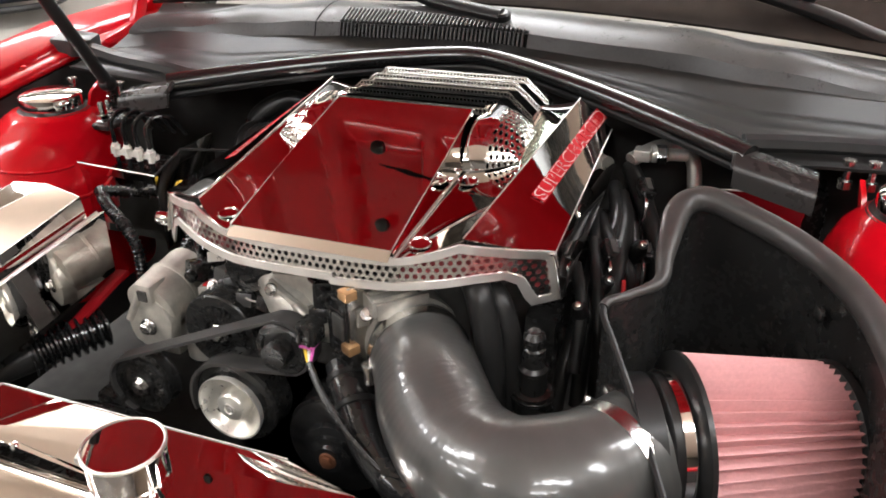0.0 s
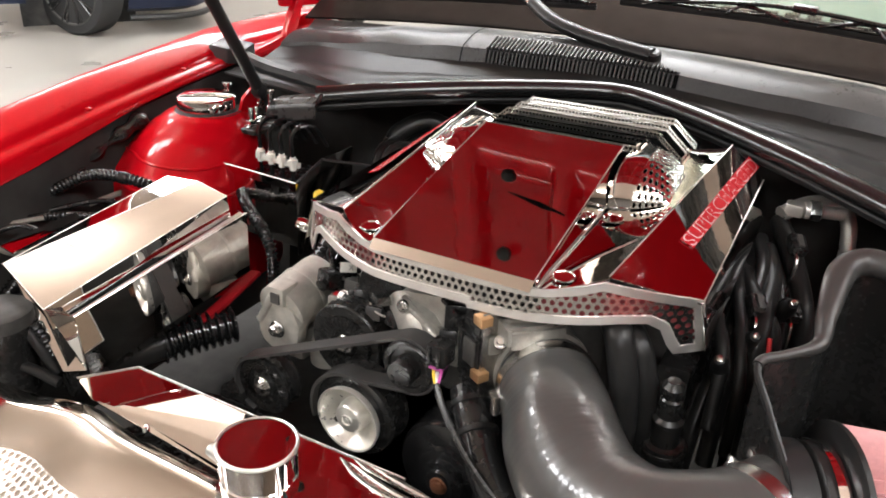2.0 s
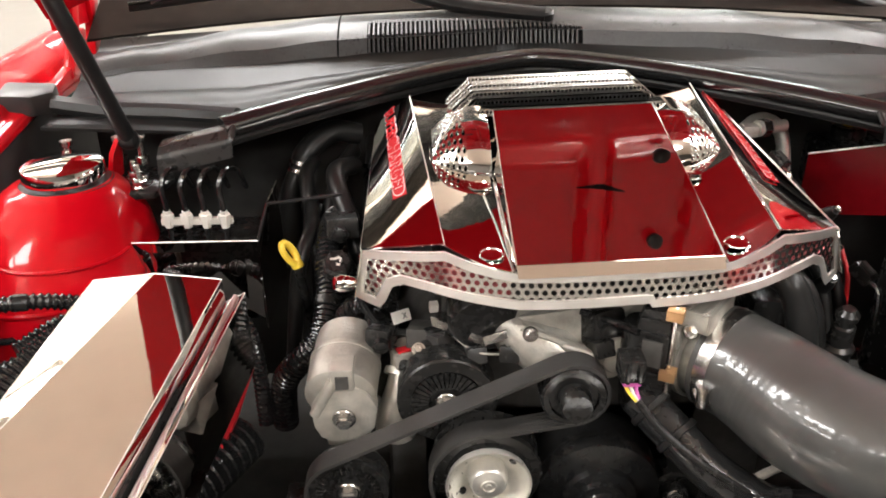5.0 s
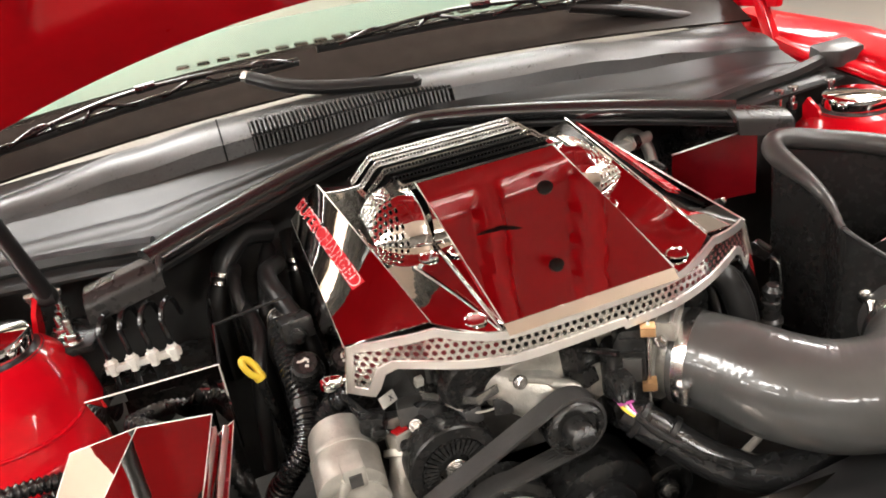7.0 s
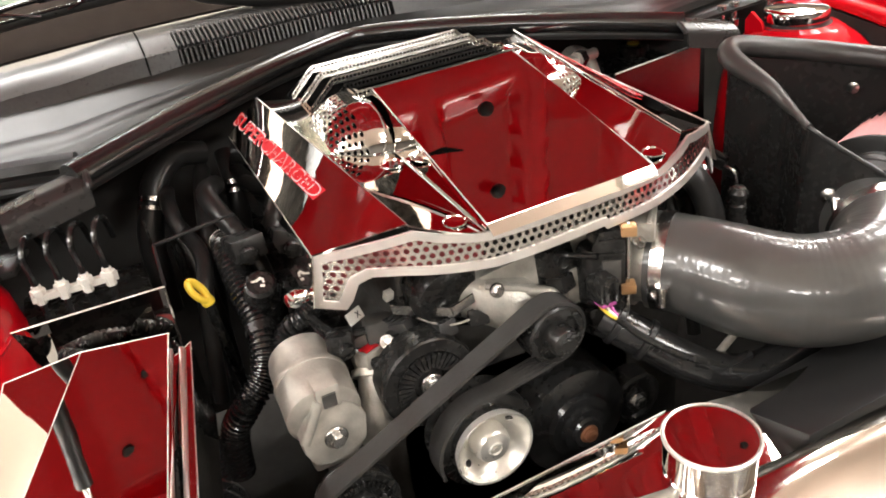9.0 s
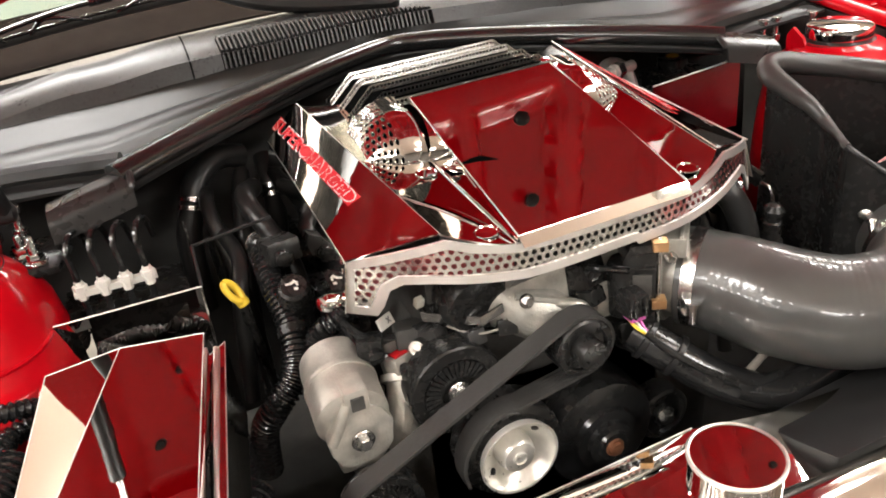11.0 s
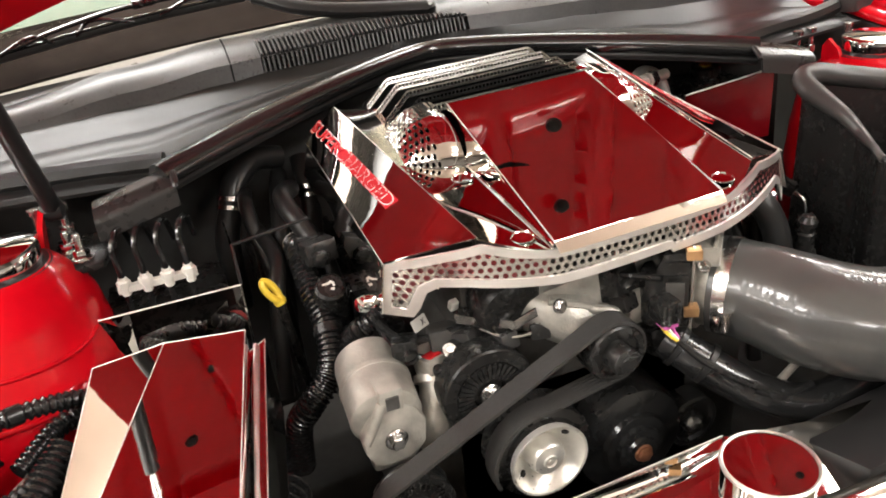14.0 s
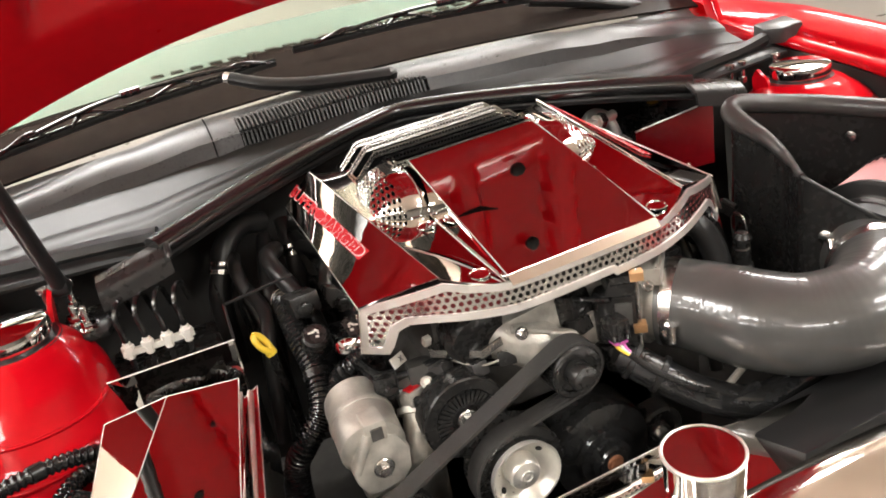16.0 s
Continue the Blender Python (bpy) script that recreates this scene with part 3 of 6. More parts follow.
part("step_face", sheet(step_face, 60, 4, 0.003), COWL, cw, "grey upright face below the panel edge", smooth=50)
part("panel_seam", sheet(lambda u, v: cowl((0.70 - 0.309 + 0.0028 * u) / 1.40, 0.455 + 0.34 * v) + Vector((0, 0, 0.0037)), 1, 12), VOID, cw)
part("panel_seam", sheet(lambda u, w: step_face((0.70 - 0.309 + 0.0028 * u) / 1.40, w, 0.0006), 1, 4), VOID, cw)
# louvred intake, bent down over the step; a black sheet paints the shade behind its thin slats
n = 46
for k in range(n):
    x = -0.259 + 0.328 * k / (n - 1)
    u = (x + 0.70) / 1.40
    far = 0.455 + 0.140 - 0.125 * min(1.0, max(0.0, (x + 0.17) / 0.24))
    p0, p1 = Vector(cowl(u, 0.4505)), Vector(cowl(u, far))
    w = Vector((0.0014, 0, 0))
    lift = Vector((0, 0, 0.0075))
    g = slab([p0 - w + lift, p0 + w + lift, p1 + w + lift, p1 - w + lift], 0.005)
    a, b = step_face(u, 0.15, 0.0035), step_face(u, 1.0, 0.0035)
    g.join(slab([a - w, a + w, b + w, b - w], 0.003, (0, -1, 0.2)))
    part("slat", g, COWL, cw, smooth=0)
part("intake_shade", sheet(lambda u, v: cowl((0.438 + 0.340 * u) / 1.40, 0.4505 + (0.143 - 0.122 * max(0, u - 0.27) / 0.73) * v) + Vector((0, 0, 0.0040)), 20, 6), VOID, cw, "black sheet for the shade behind slats")
part("intake_shade", sheet(lambda u, w: step_face((0.438 + 0.340 * u) / 1.40, 0.10 + 0.90 * w, 0.0010), 20, 3), VOID, cw, "black sheet for the shade behind slats")

# rubber weatherstrip round the bay
pts = [(x, seal_y(x), seal_z(x)) for x in [-0.44 + 0.88 * k / 44 for k in range(45)]]
ws = root("weatherstrip", 0, 0.48, 0.96, "glossy black rubber hood seal along the cowl", "rubber seal")
part("bulb", sweep(pts, 0.0185, 20, 0.85), SEAL, ws, smooth=70)
part("carrier", sweep([(x, y - 0.002, z - 0.017) for x, y, z in pts], 0.0075, 8, 1.2), SATIN, ws)
for side in (-1, 1):
    fold = [(0.016, -0.012), (0.0, 0.004), (-0.020, 0.013), (-0.044, 0.011), (-0.058, 0.002), (-0.060, -0.002), (-0.064, -0.022)]

    def clip_point(u, v):
        k = v * (len(fold) - 1)
        i = min(int(k), len(fold) - 2)
        dy, dz = fold[i][0] + (fold[i + 1][0] - fold[i][0]) * (k - i), fold[i][1] + (fold[i + 1][1] - fold[i][1]) * (k - i)
        return (side * (0.424 + 0.096 * u), 0.290 - 0.008 * u + dy, 0.938 - 0.020 * u + dz)

    part("end_clip", sheet(clip_point, 6, 24, 0.004), CLIP, ws, "smooth black end clip", smooth=60)
    part("clip_edge", sweep([Vector(clip_point(0.0, k / 24)) for k in range(20)], 0.0042, 8), CLIP, ws)
    g = sweep([(side * x, y, z) for x, y, z in spline([(0.43, 0.305, 0.945), (0.52, 0.33, 0.945), (0.62, 0.35, 0.945), (0.70, 0.37, 0.95)], 6)], 0.014, 8)
    part("side_run", g, RUBBER, ws)

# windscreen, dashboard, wipers
def screen(u, v):
    x = -0.72 + 1.44 * u
    return (x, 0.70 - 0.13 * (x / 0.72) ** 2 + 0.85 * v, 1.020 + 0.46 * v - 0.02 * (x / 0.72) ** 2)


sc = root("windscreen", 0, 0.75, 1.02, "pale green tinted windscreen with dark lower band", "windscreen")
gl = part("glass", sheet(lambda u, v: screen(u, 0.120 + 0.880 * v), 30, 12, 0.004), GLASS, sc)
gl.visible_shadow = False
# the band's brown-black also paints the open hood's dark reflection in the glass
part("lower_band", sheet(lambda u, v: screen(u, 0.135 * v), 30, 4, 0.005), BROWN, sc, "black glass band at the base, its colour including the hood's dark reflection")
ds = root("dashboard", 0, 1.15, 1.02, "pale green-grey dashboard top with defroster slots", "dashboard")
part("dash_top", sheet(lambda u, v: (-0.70 + 1.40 * u, 0.84 - 0.12 * (2 * u - 1) ** 2 + 0.60 * v, 1.045 + 0.02 * v), 20, 6, 0.02), DASH, ds)
for k in range(20):
    x = -0.34 + 0.80 * k / 19
    part("defroster_slot", box(x - 0.013, x + 0.013, 1.005 - 0.05 * x * x, 1.034 - 0.05 * x * x, 1.048, 1.0555), VOID, ds, smooth=0)


def wiper(arm, blade, label):
    wp = root("wiper", *arm[0], label, "windscreen wiper", "windscreen wipers")
    c = spline(arm, 8)
    part("arm", sweep(c, lambda i, d: 0.0165 - 0.003 * i / len(c), 12, 0.8), SATIN, wp)
    part("arm_joint", lathe([(0.012, -0.010), (0.014, -0.006), (0.014, 0.006), (0.010, 0.009)], arm[0], (0, -0.3, 1), 16), SATIN, wp)
    part("end_cap", sweep([c[-1], Vector(c[-1]) + (Vector(c[-1]) - Vector(c[-3])).normalized() * 0.010], 0.0100, 8), STEEL, wp, "bright metal arm end")
    b = spline(blade, 8)
    n = len(b) - 1
    up = Vector((0, -0.006, 0.020))
    part("blade", sweep(b, 0.0036, 8, 1.6), RUBBER, wp)
    part("blade_spine", sweep([p + up * 0.35 for p in b], 0.0026, 6), GLOSSBLACK, wp)
    part("main_bow", sweep(spline([b[int(0.12 * n)] + up * 0.5, b[int(0.3 * n)] + up * 1.05, b[int(0.5 * n)] + up * 1.3, b[int(0.7 * n)] + up * 1.05, b[int(0.88 * n)] + up * 0.5], 6), 0.0048, 8, 0.8), GLOSSBLACK, wp)
    for k0, k1 in ((0.02, 0.24), (0.26, 0.46), (0.54, 0.74), (0.76, 0.98)):
        mid = b[int((k0 + k1) / 2 * n)] + up * 0.95
        part("claw_bow", sweep(spline([b[int(k0 * n)], mid, b[int(k1 * n)]], 6), 0.0032, 8), GLOSSBLACK, wp)
    part("bow_clip", sweep([b[int(0.48 * n)] + up * 1.35, b[int(0.54 * n)] + up * 1.35], 0.0075, 8), GLOSSBLACK, wp)


wiper([(0.023, 0.550, 1.029), (-0.10, 0.578, 1.040), (-0.18, 0.606, 1.054), (-0.237, 0.640, 1.074)], [(-0.14, 0.712, 1.070), (-0.42, 0.68, 1.058), (-0.66, 0.62, 1.04)], "black wiper arm and blade parked on the windscreen")
wiper([(0.66, 0.640, 1.004), (0.60, 0.648, 1.020), (0.52, 0.672, 1.044), (0.40, 0.705, 1.070)], [(0.50, 0.68, 1.068), (0.20, 0.722, 1.080), (-0.10, 0.728, 1.082)], "black wiper arm and blade parked on the windscreen")


# engine: dark block and supercharger body under the cover
eng = root("engine", 0, 0.15, 0.34, "dark V8 engine block with black supercharger housing", "engine")
part("block", box(-0.23, 0.23, 0.00, 0.46, 0.34, 0.70), DARKMETAL, eng, bevel=0.02)
part("supercharger_housing", box(-0.17, 0.17, 0.005, 0.44, 0.68, 0.875), DARKMETAL, eng, bevel=0.03)
for sx in (-1, 1):
    part("valve_cover", slab([(sx * 0.16, 0.03, 0.780), (sx * 0.16, 0.46, 0.790), (sx * 0.255, 0.46, 0.70), (sx * 0.255, 0.03, 0.69)], 0.10, (sx * 0.66, 0, 0.75)), DARKMETAL, eng, bevel=0.012)
    for k in range(4):
        y = 0.09 + 0.10 * k
        part("coil_pack", box(sx * 0.235 - 0.020, sx * 0.235 + 0.020, y - 0.024, y + 0.024, 0.70, 0.775), BLACK, eng, bevel=0.005)
part("front_cover", box(-0.20, 0.15, 0.0, 0.03, 0.36, 0.76), DARKMETAL, eng, bevel=0.015)

# engine cover of polished steel
cover = root("engine_cover", 0, 0, 0.900, "polished mirror stainless engine cover with perforated front and louvres", "engine cover")


def lip_y(x):
    return -0.088 + 0.088 * min(1.2, abs(x) / 0.25) ** 3


def lip_point(x, z, d=0.0):
    return Vector((x, lip_y(x) + d - 0.18 * (0.895 - z), z))


HALF_TOP = [(0.098, 0.9015), (0.118, 0.904), (0.142, 0.909), (0.167, 0.9165), (0.205, 0.908), (0.242, 0.8975), (0.2545, 0.892)]
HALF_LOW = [(0.2645, 0.836), (0.237, 0.8375), (0.230, 0.848), (0.222, 0.866), (0.210, 0.8735), (0.185, 0.8735), (0.150, 0.870), (0.098, 0.8655)]
lip_loop = [(-x, z) for x, z in reversed(HALF_TOP)] + HALF_TOP + HALF_LOW + [(0.03, 0.864), (0.028, 0.868)] + [(-x, z) for x, z in reversed(HALF_LOW)]


def dense(loop, step=0.006):
    out = []
    for (x0, z0), (x1, z1) in zip(loop, loop[1:] + loop[:1]):
        n = max(1, int(math.hypot(x1 - x0, z1 - z0) / step))
        out += [(x0 + (x1 - x0) * k / n, z0 + (z1 - z0) * k / n) for k in range(n)]
    return out


def inset(loop, d):
    out = []
    n = len(loop)
    for i in range(n):
        (ax, az), (bx, bz), (cx, cz) = loop[i - 1], loop[i], loop[(i + 1) % n]
        tx, tz = cx - ax, cz - az
        k = math.hypot(tx, tz) or 1
        out.append((bx + d * tz / k, bz - d * tx / k))
    return out


def in_loop(x, z, loop):
    hit = False
    for (x0, z0), (x1, z1) in zip(loop, loop[1:] + loop[:1]):
        if (z0 > z) != (z1 > z) and x < (x1 - x0) * (z - z0) / (z1 - z0) + x0:
            hit = not hit
    return hit


outer = dense(lip_loop)
inner = inset(outer, 0.0085)
border_core = inset(outer, 0.003)
n = len(outer)
v = [lip_point(x, z, -0.0015) for x, z in outer] + [lip_point(x, z, -0.0015) for x, z in inner] + [lip_point(x, z, 0.002) for x, z in outer] + [lip_point(x, z, 0.002) for x, z in inner]
f = []
for i in range(n):
    j = (i + 1) % n
    f += [(i, j, n + j, n + i), (2 * n + i, 3 * n + i, 3 * n + j, 2 * n + j), (i, 2 * n + i, 2 * n + j, j), (n + i, n + j, 3 * n + j, 3 * n + i)]
front = part("front_border", Geo().add(v, f), BRUSHED, cover, "satin steel border of the front lip", smooth=40)
part("front_mesh", perforated(lambda u, w, d: lip_point(u, w, 0.0005 + d), -0.266, 0.266, 0.834, 0.922, 0.0086, 0.0028, lambda u, w: in_loop(u, w, border_core)), PERF, cover, "punched steel mesh", smooth=25)

# added backing; its red paints the hood's reflection seen in the holes
BACKING = mat("reflected_red_backing", (0.50, 0.13, 0.14), 0.22, 0.7, grain=0.15, scale=40)
for sx in (-1, 1):
    def backing(u, w):
        x = 0.105 + 0.150 * u
        top = 0.899 + 0.012 * math.sin(math.pi * min(1.0, u * 1.2)) - 0.008 * u
        low = 0.874 - 0.030 * max(0.0, u - 0.72) / 0.28
        return lip_point(sx * x, low + (top - low) * w, 0.0055 + 0.004 * w)

    part("mesh_backing", sheet(backing, 16, 4, 0.001), BACKING, cover, "added backing with the hood's red reflection as its colour, behind the mesh", smooth=60)

# centre panel with hem and upright side walls
PF, PB = (0.1, -0.081, 0.9100), (0.0975, 0.184, 0.982)


def panel(u, w):
    x = (PF[0] + (PB[0] - PF[0]) * w) * (2 * u - 1)
    return (x, PF[1] + (PB[1] - PF[1]) * w, PF[2] + (PB[2] - PF[2]) * w + 0.0015 * math.sin(math.pi * w))


part("centre_panel", sheet(panel, 6, 10, 0.0015), MIRROR, cover, smooth=30)
part("panel_hem", slab([(-0.100, -0.0815, 0.9095), (0.100, -0.0815, 0.9095), (0.099, -0.0915, 0.9005), (-0.099, -0.0915, 0.9005)], 0.0015, (0, -1, 0.4)), MIRROR, cover, "folded bright front hem")
for sx in (-1, 1):
    part("panel_wall", slab([(sx * 0.100, -0.080, 0.908), (sx * 0.0975, 0.184, 0.980), (sx * 0.1045, 0.200, 0.929), (sx * 0.1035, -0.082, 0.902)], 0.0012, (sx, 0, 0)), MIRROR, cover)

    def valley(u, w):
        a = Vector((0.1035, -0.082, 0.9025)).lerp(Vector((0.112, 0.352, 0.938)), w)
        b = Vector((0.167, -0.047, 0.9165)).lerp(Vector((0.200, 0.352, 0.953)), w)
        m = Vector((0.130, -0.078, 0.9045)).lerp(Vector((0.150, 0.352, 0.940)), w)
        p = a * (1 - u) ** 2 + m * 2 * u * (1 - u) + b * u * u
        return Vector((sx * p.x, p.y, p.z))

    part("valley_floor", sheet(valley, 8, 10, 0.0015), MIRROR, cover, smooth=30)

    def side(u, w):
        a = Vector((0.167, -0.047, 0.918)).lerp(Vector((0.200, 0.354, 0.957)), w)
        b = Vector((0.2535, -0.001, 0.8945 if sx < 0 else 0.8905)).lerp(Vector((0.249, 0.345, 0.9180)), w)
        p = a.lerp(b, u)
        return Vector((sx * p.x, p.y, p.z))

    part("side_panel", sheet(side, 4, 10, 0.002), MIRROR, cover, smooth=30)
    part("side_skirt", slab([(sx * 0.254, 0.000, 0.894 if sx < 0 else 0.890), (sx * 0.2495, 0.345, 0.917), (sx * 0.262, 0.345, 0.875), (sx * 0.2655, -0.004, 0.839)], 0.0015, (sx, 0, 0)), MIRROR, cover, smooth=0)
    for q in ([(0.254, -0.001, 0.8945 if sx < 0 else 0.8905), (0.2495, 0.345, 0.9185)], [(0.167, -0.047, 0.9185), (0.200, 0.354, 0.9575)], [(0.100, -0.081, 0.9105), (0.0975, 0.184, 0.9825)], [(0.1037, -0.082, 0.9035), (0.1045, 0.105, 0.920)]):
        part("bright_edge", sweep([(sx * x, y, z) for x, y, z in q], 0.0009, 6), BRUSHED, cover)
    for px, py in ((0.1215, 0.094), (0.1215, -0.055)):
        u = 0.45
        pz = valley(0.30, (py + 0.082) / 0.434).z
        part("bolt_recess", lathe([(0.0130, 0.0010), (0.0125, 0.0022), (0.0115, 0.0020), (0.0105, 0.0008), (0.0, 0.0004)], (sx * px, py, pz + 0.0016), (0, -0.08, 1), 28, False), CHROME, cover, "round bright bolt recess")

    # rounded scoop at the rear of each valley
    def dome(u, w):
        x = 0.104 + 0.070 * u
        cross = 1.0 - 1.6 * (u - 0.20) ** 2 if u < 0.36 else 0.959 * math.cos((u - 0.36) / 0.64 * math.pi / 2) ** 0.8
        turn = max(0.0, w - 0.42) / 0.58 * math.pi / 2
        y = 0.222 - (0.098 - 0.022 * u * u) * (w if w < 0.42 else 0.42 + 0.58 * math.sin(turn))
        zf = 0.9165 + 0.080 * (y + 0.082) + 0.12 * max(0.0, x - 0.13) ** 1.2
        fall = math.cos(turn)
        k = (y + 0.082) / 0.434
        t = min(1.0, max(0.0, (x - 0.1035 - 0.0085 * k) / (0.0635 + 0.0245 * k)))
        low = (0.9025 + 0.0355 * k) * (1 - t) ** 2 + 2 * t * (1 - t) * (0.9045 + 0.0355 * k) + (0.9165 + 0.0365 * k) * t * t
        z = low + (zf + (0.036 - 0.004 * w) * cross + 0.0012 - low) * max(0.0, fall)
        return Vector((sx * x, y, z))

    part("scoop_front", sheet(lambda u, w: dome(u * 0.40, w), 6, 18, 0.0012), CHROME, cover, "polished front of the scoop", smooth=80)
    g = perforated(lambda u, w, d: dome(min(1.0, u), w) - Vector((sx * d * 0.7, 0, d * 0.7)), 0.40, 0.98, 0.02, 0.98, 0.096, 0.034)
    part("scoop_mesh", g, PERF, cover, "punched mesh side of the scoop", smooth=40)

# stepped louvres behind the centre panel
BEND = 0.113
for k in range(5):
    tilt = radians((90, 86, 80, 73, 72)[k])
    y0, z0 = 0.197 + 0.0430 * k, 0.9800 - 0.0015 * k - 0.027 * math.sin(tilt)

    def slat(s, t, d=0.0, y0=y0, z0=z0, tilt=tilt):
        a = abs(s)
        x = a if a < BEND else BEND + (a - BEND) * 0.74
        dz = 0.0 if a < BEND else -(a - BEND) * 0.67
        ct, st = math.cos(tilt), math.sin(tilt)
        return Vector((math.copysign(x, s), y0 + t * ct + d * st, z0 + dz + t * st - d * ct))

    louvre = part("louvre", perforated(slat, -0.160, 0.160, 0.0202, 0.0270, 0.0054, 0.0019, depth=0.0008), LOUVRE, cover, "punched steel louvre", smooth=25)
    pts = [-0.160, -0.136, -BEND, 0.0, BEND, 0.136, 0.160]
    for t0, t1 in ((0.0180, 0.0202), (0.0270, 0.0278)):
        m = len(pts)
        v = [slat(s, t0) for s in pts] + [slat(s, t1) for s in pts]
        f = [(i, i + 1, m + i + 1, m + i) for i in range(m - 1)]
        part("louvre_hem", Geo().add(v, f), LOUVRE, louvre, "plain polished louvre hem", smooth=0)
    # black sheet paints the shade between one louvre and the next
    v = [slat(s, t, 0.0045) for t in (-0.006, 0.0262) for s in pts]
    part("gap_shade", Geo().add(v, [(i, i + 1, m + i + 1, m + i) for i in range(m - 1)]), VOID, louvre, "black sheet for the shade behind the louvre", smooth=0)
part("inner_tray", box(-0.150, 0.150, 0.0, 0.375, 0.880, 0.900), BLACK, cover)
part("rear_panel", slab([(-0.148, 0.398, 0.938), (-BEND, 0.398, 0.962), (BEND, 0.398, 0.962), (0.148, 0.398, 0.938), (0.150, 0.398, 0.90), (-0.150, 0.398, 0.90)], 0.003, (0, -1, 0)), BLACK, cover)


def lettering(word, m, length, height, lift, fat, material, parent, name):
    """Raised letters in the built-in font, squeezed into length by height."""
    cu = bpy.data.curves.new(name, "FONT")
    cu.body, cu.extrude, cu.offset, cu.resolution_u = word, 0.02, fat, 3
    cu.align_x, cu.align_y = "CENTER", "CENTER"
    tmp = bpy.data.objects.new(name, cu)
    scene.collection.objects.link(tmp)
    bpy.context.view_layer.update()
    me = bpy.data.meshes.new_from_object(tmp.evaluated_get(bpy.context.evaluated_depsgraph_get()))
    bpy.data.objects.remove(tmp)
    xs, ys = [q.co.x for q in me.vertices], [q.co.y for q in me.vertices]
    kx, ky = length / (max(xs) - min(xs)), height / (max(ys) - min(ys))
    mx, my = (max(xs) + min(xs)) / 2, (max(ys) + min(ys)) / 2
    for q in me.vertices:
        q.co = m @ Vector(((q.co.x - mx) * kx, (q.co.y - my) * ky, lift if q.co.z > 0 else 0.0))
    me.materials.append(material)
    ob = new(name, me)
    ob.parent = parent
    if parent.type == "EMPTY":
        ob.matrix_parent_inverse = Matrix.Translation(-parent.location)
    return ob


class BadgeFace:
    """Carries flat badge coordinates onto the twisted side panel."""

    def __init__(self, sx):
        self.sx = sx

    def spot(self, along_y, across):
        a = Vector((0.167, -0.047, 0.918)).lerp(Vector((0.200, 0.354, 0.957)), (along_y + 0.047) / 0.401)
        b = Vector((0.2535, -0.001, 0.8945 if self.sx < 0 else 0.8905)).lerp(Vector((0.249, 0.345, 0.9180)), (along_y + 0.001) / 0.346)
        p = a.lerp(b, (across - a.x) / (b.x - a.x))
        return Vector((self.sx * p.x, along_y, p.z))

    def __matmul__(self, q):
        # q.x runs along the word, q.y up the letters, q.z off the face
        y = 0.222 + self.sx * q.x
        mid = 0.2115 + 0.0175 * (y - 0.074) / 0.278
        at = self.spot(y, mid - q.y)
        n = (self.spot(y + 0.01, mid) - self.spot(y - 0.01, mid)).cross(self.spot(y, mid + 0.01) - self.spot(y, mid - 0.01)).normalized()
        return at + n * math.copysign(1.0, n.z) * (0.0012 + q.z)


for sx in (-1, 1):
    m = BadgeFace(sx)
    n = 24
    v = [m @ Vector((-0.140 + 0.280 * k / n, y, z)) for z in (0.0, 0.0008) for y in (-0.0080, 0.0080) for k in range(n + 1)]
    w = n + 1
    f = [(k, k + 1, w + k + 1, w + k) for k in range(n)] + [(2 * w + k, 3 * w + k, 3 * w + k + 1, 2 * w + k + 1) for k in range(n)]
    f += [(k, 2 * w + k, 2 * w + k + 1, k + 1) for k in range(n)] + [(w + k, w + k + 1, 3 * w + k + 1, 3 * w + k) for k in range(n)] + [(0, w, 3 * w, 2 * w), (n, 2 * w + n, 3 * w + n, w + n)]
    plate = part("badge_plate", Geo().add(v, f), LETTERRED, cover, "red lettered badge strip", smooth=30)
    lettering("SUPERCHARGED", m, 0.276, 0.0150, 0.0012, 0.012, LETTER, plate, "letters_edge")
    lettering("SUPERCHARGED", m, 0.272, 0.0126, 0.0016, 0.004, LETTERRED, plate, "letters_face")
cover.location += Vector((0.0064, 0.0028, 0.0031))
cover.rotation_euler = (0, radians(-1.4), radians(0.22))


# belt drive
def pulley(name, c, r, depth, material, label, profile=None, bolt=STEEL, bolt_r=0.010):
    """A wheel facing the nose of the car; c is the centre of its front face."""
    ob = root(name, c[0], c[1], c[2] - r, label, "pulley", "accessory drive pulleys")
    prof = profile or [(r, -depth), (r, -0.002), (r - 0.003, 0.0), (r * 0.80, 0.0), (r * 0.76, -0.006), (r * 0.42, -0.006), (r * 0.38, 0.0), (r * 0.2, 0.002), (0.0, 0.002)]
    part("wheel", lathe(prof, c, (0, -1, 0), 56, False), material, ob, smooth=40)
    if bolt:
        part("bolt", hexbolt((c[0], c[1] - 0.0025, c[2]), (0, -1, 0), bolt_r, 0.008, bolt_r * 1.5), bolt, ob)
    return ob


def spokes(ob, c, r0, r1, count, material, w=0.0015, d=0.003):
    for k in range(count):
        a = 2 * math.pi * k / count
        ca, sa = math.cos(a), math.sin(a)
        q = []
        for r, t in ((r0, -w), (r0, w), (r1, w * 1.6), (r1, -w * 1.6)):
            q.append(Vector((c[0] + r * ca - t * sa, c[1] - d, c[2] + r * sa + t * ca)))
        part("fin", slab(q, 0.006, (0, -1, 0)), material, ob, smooth=0)


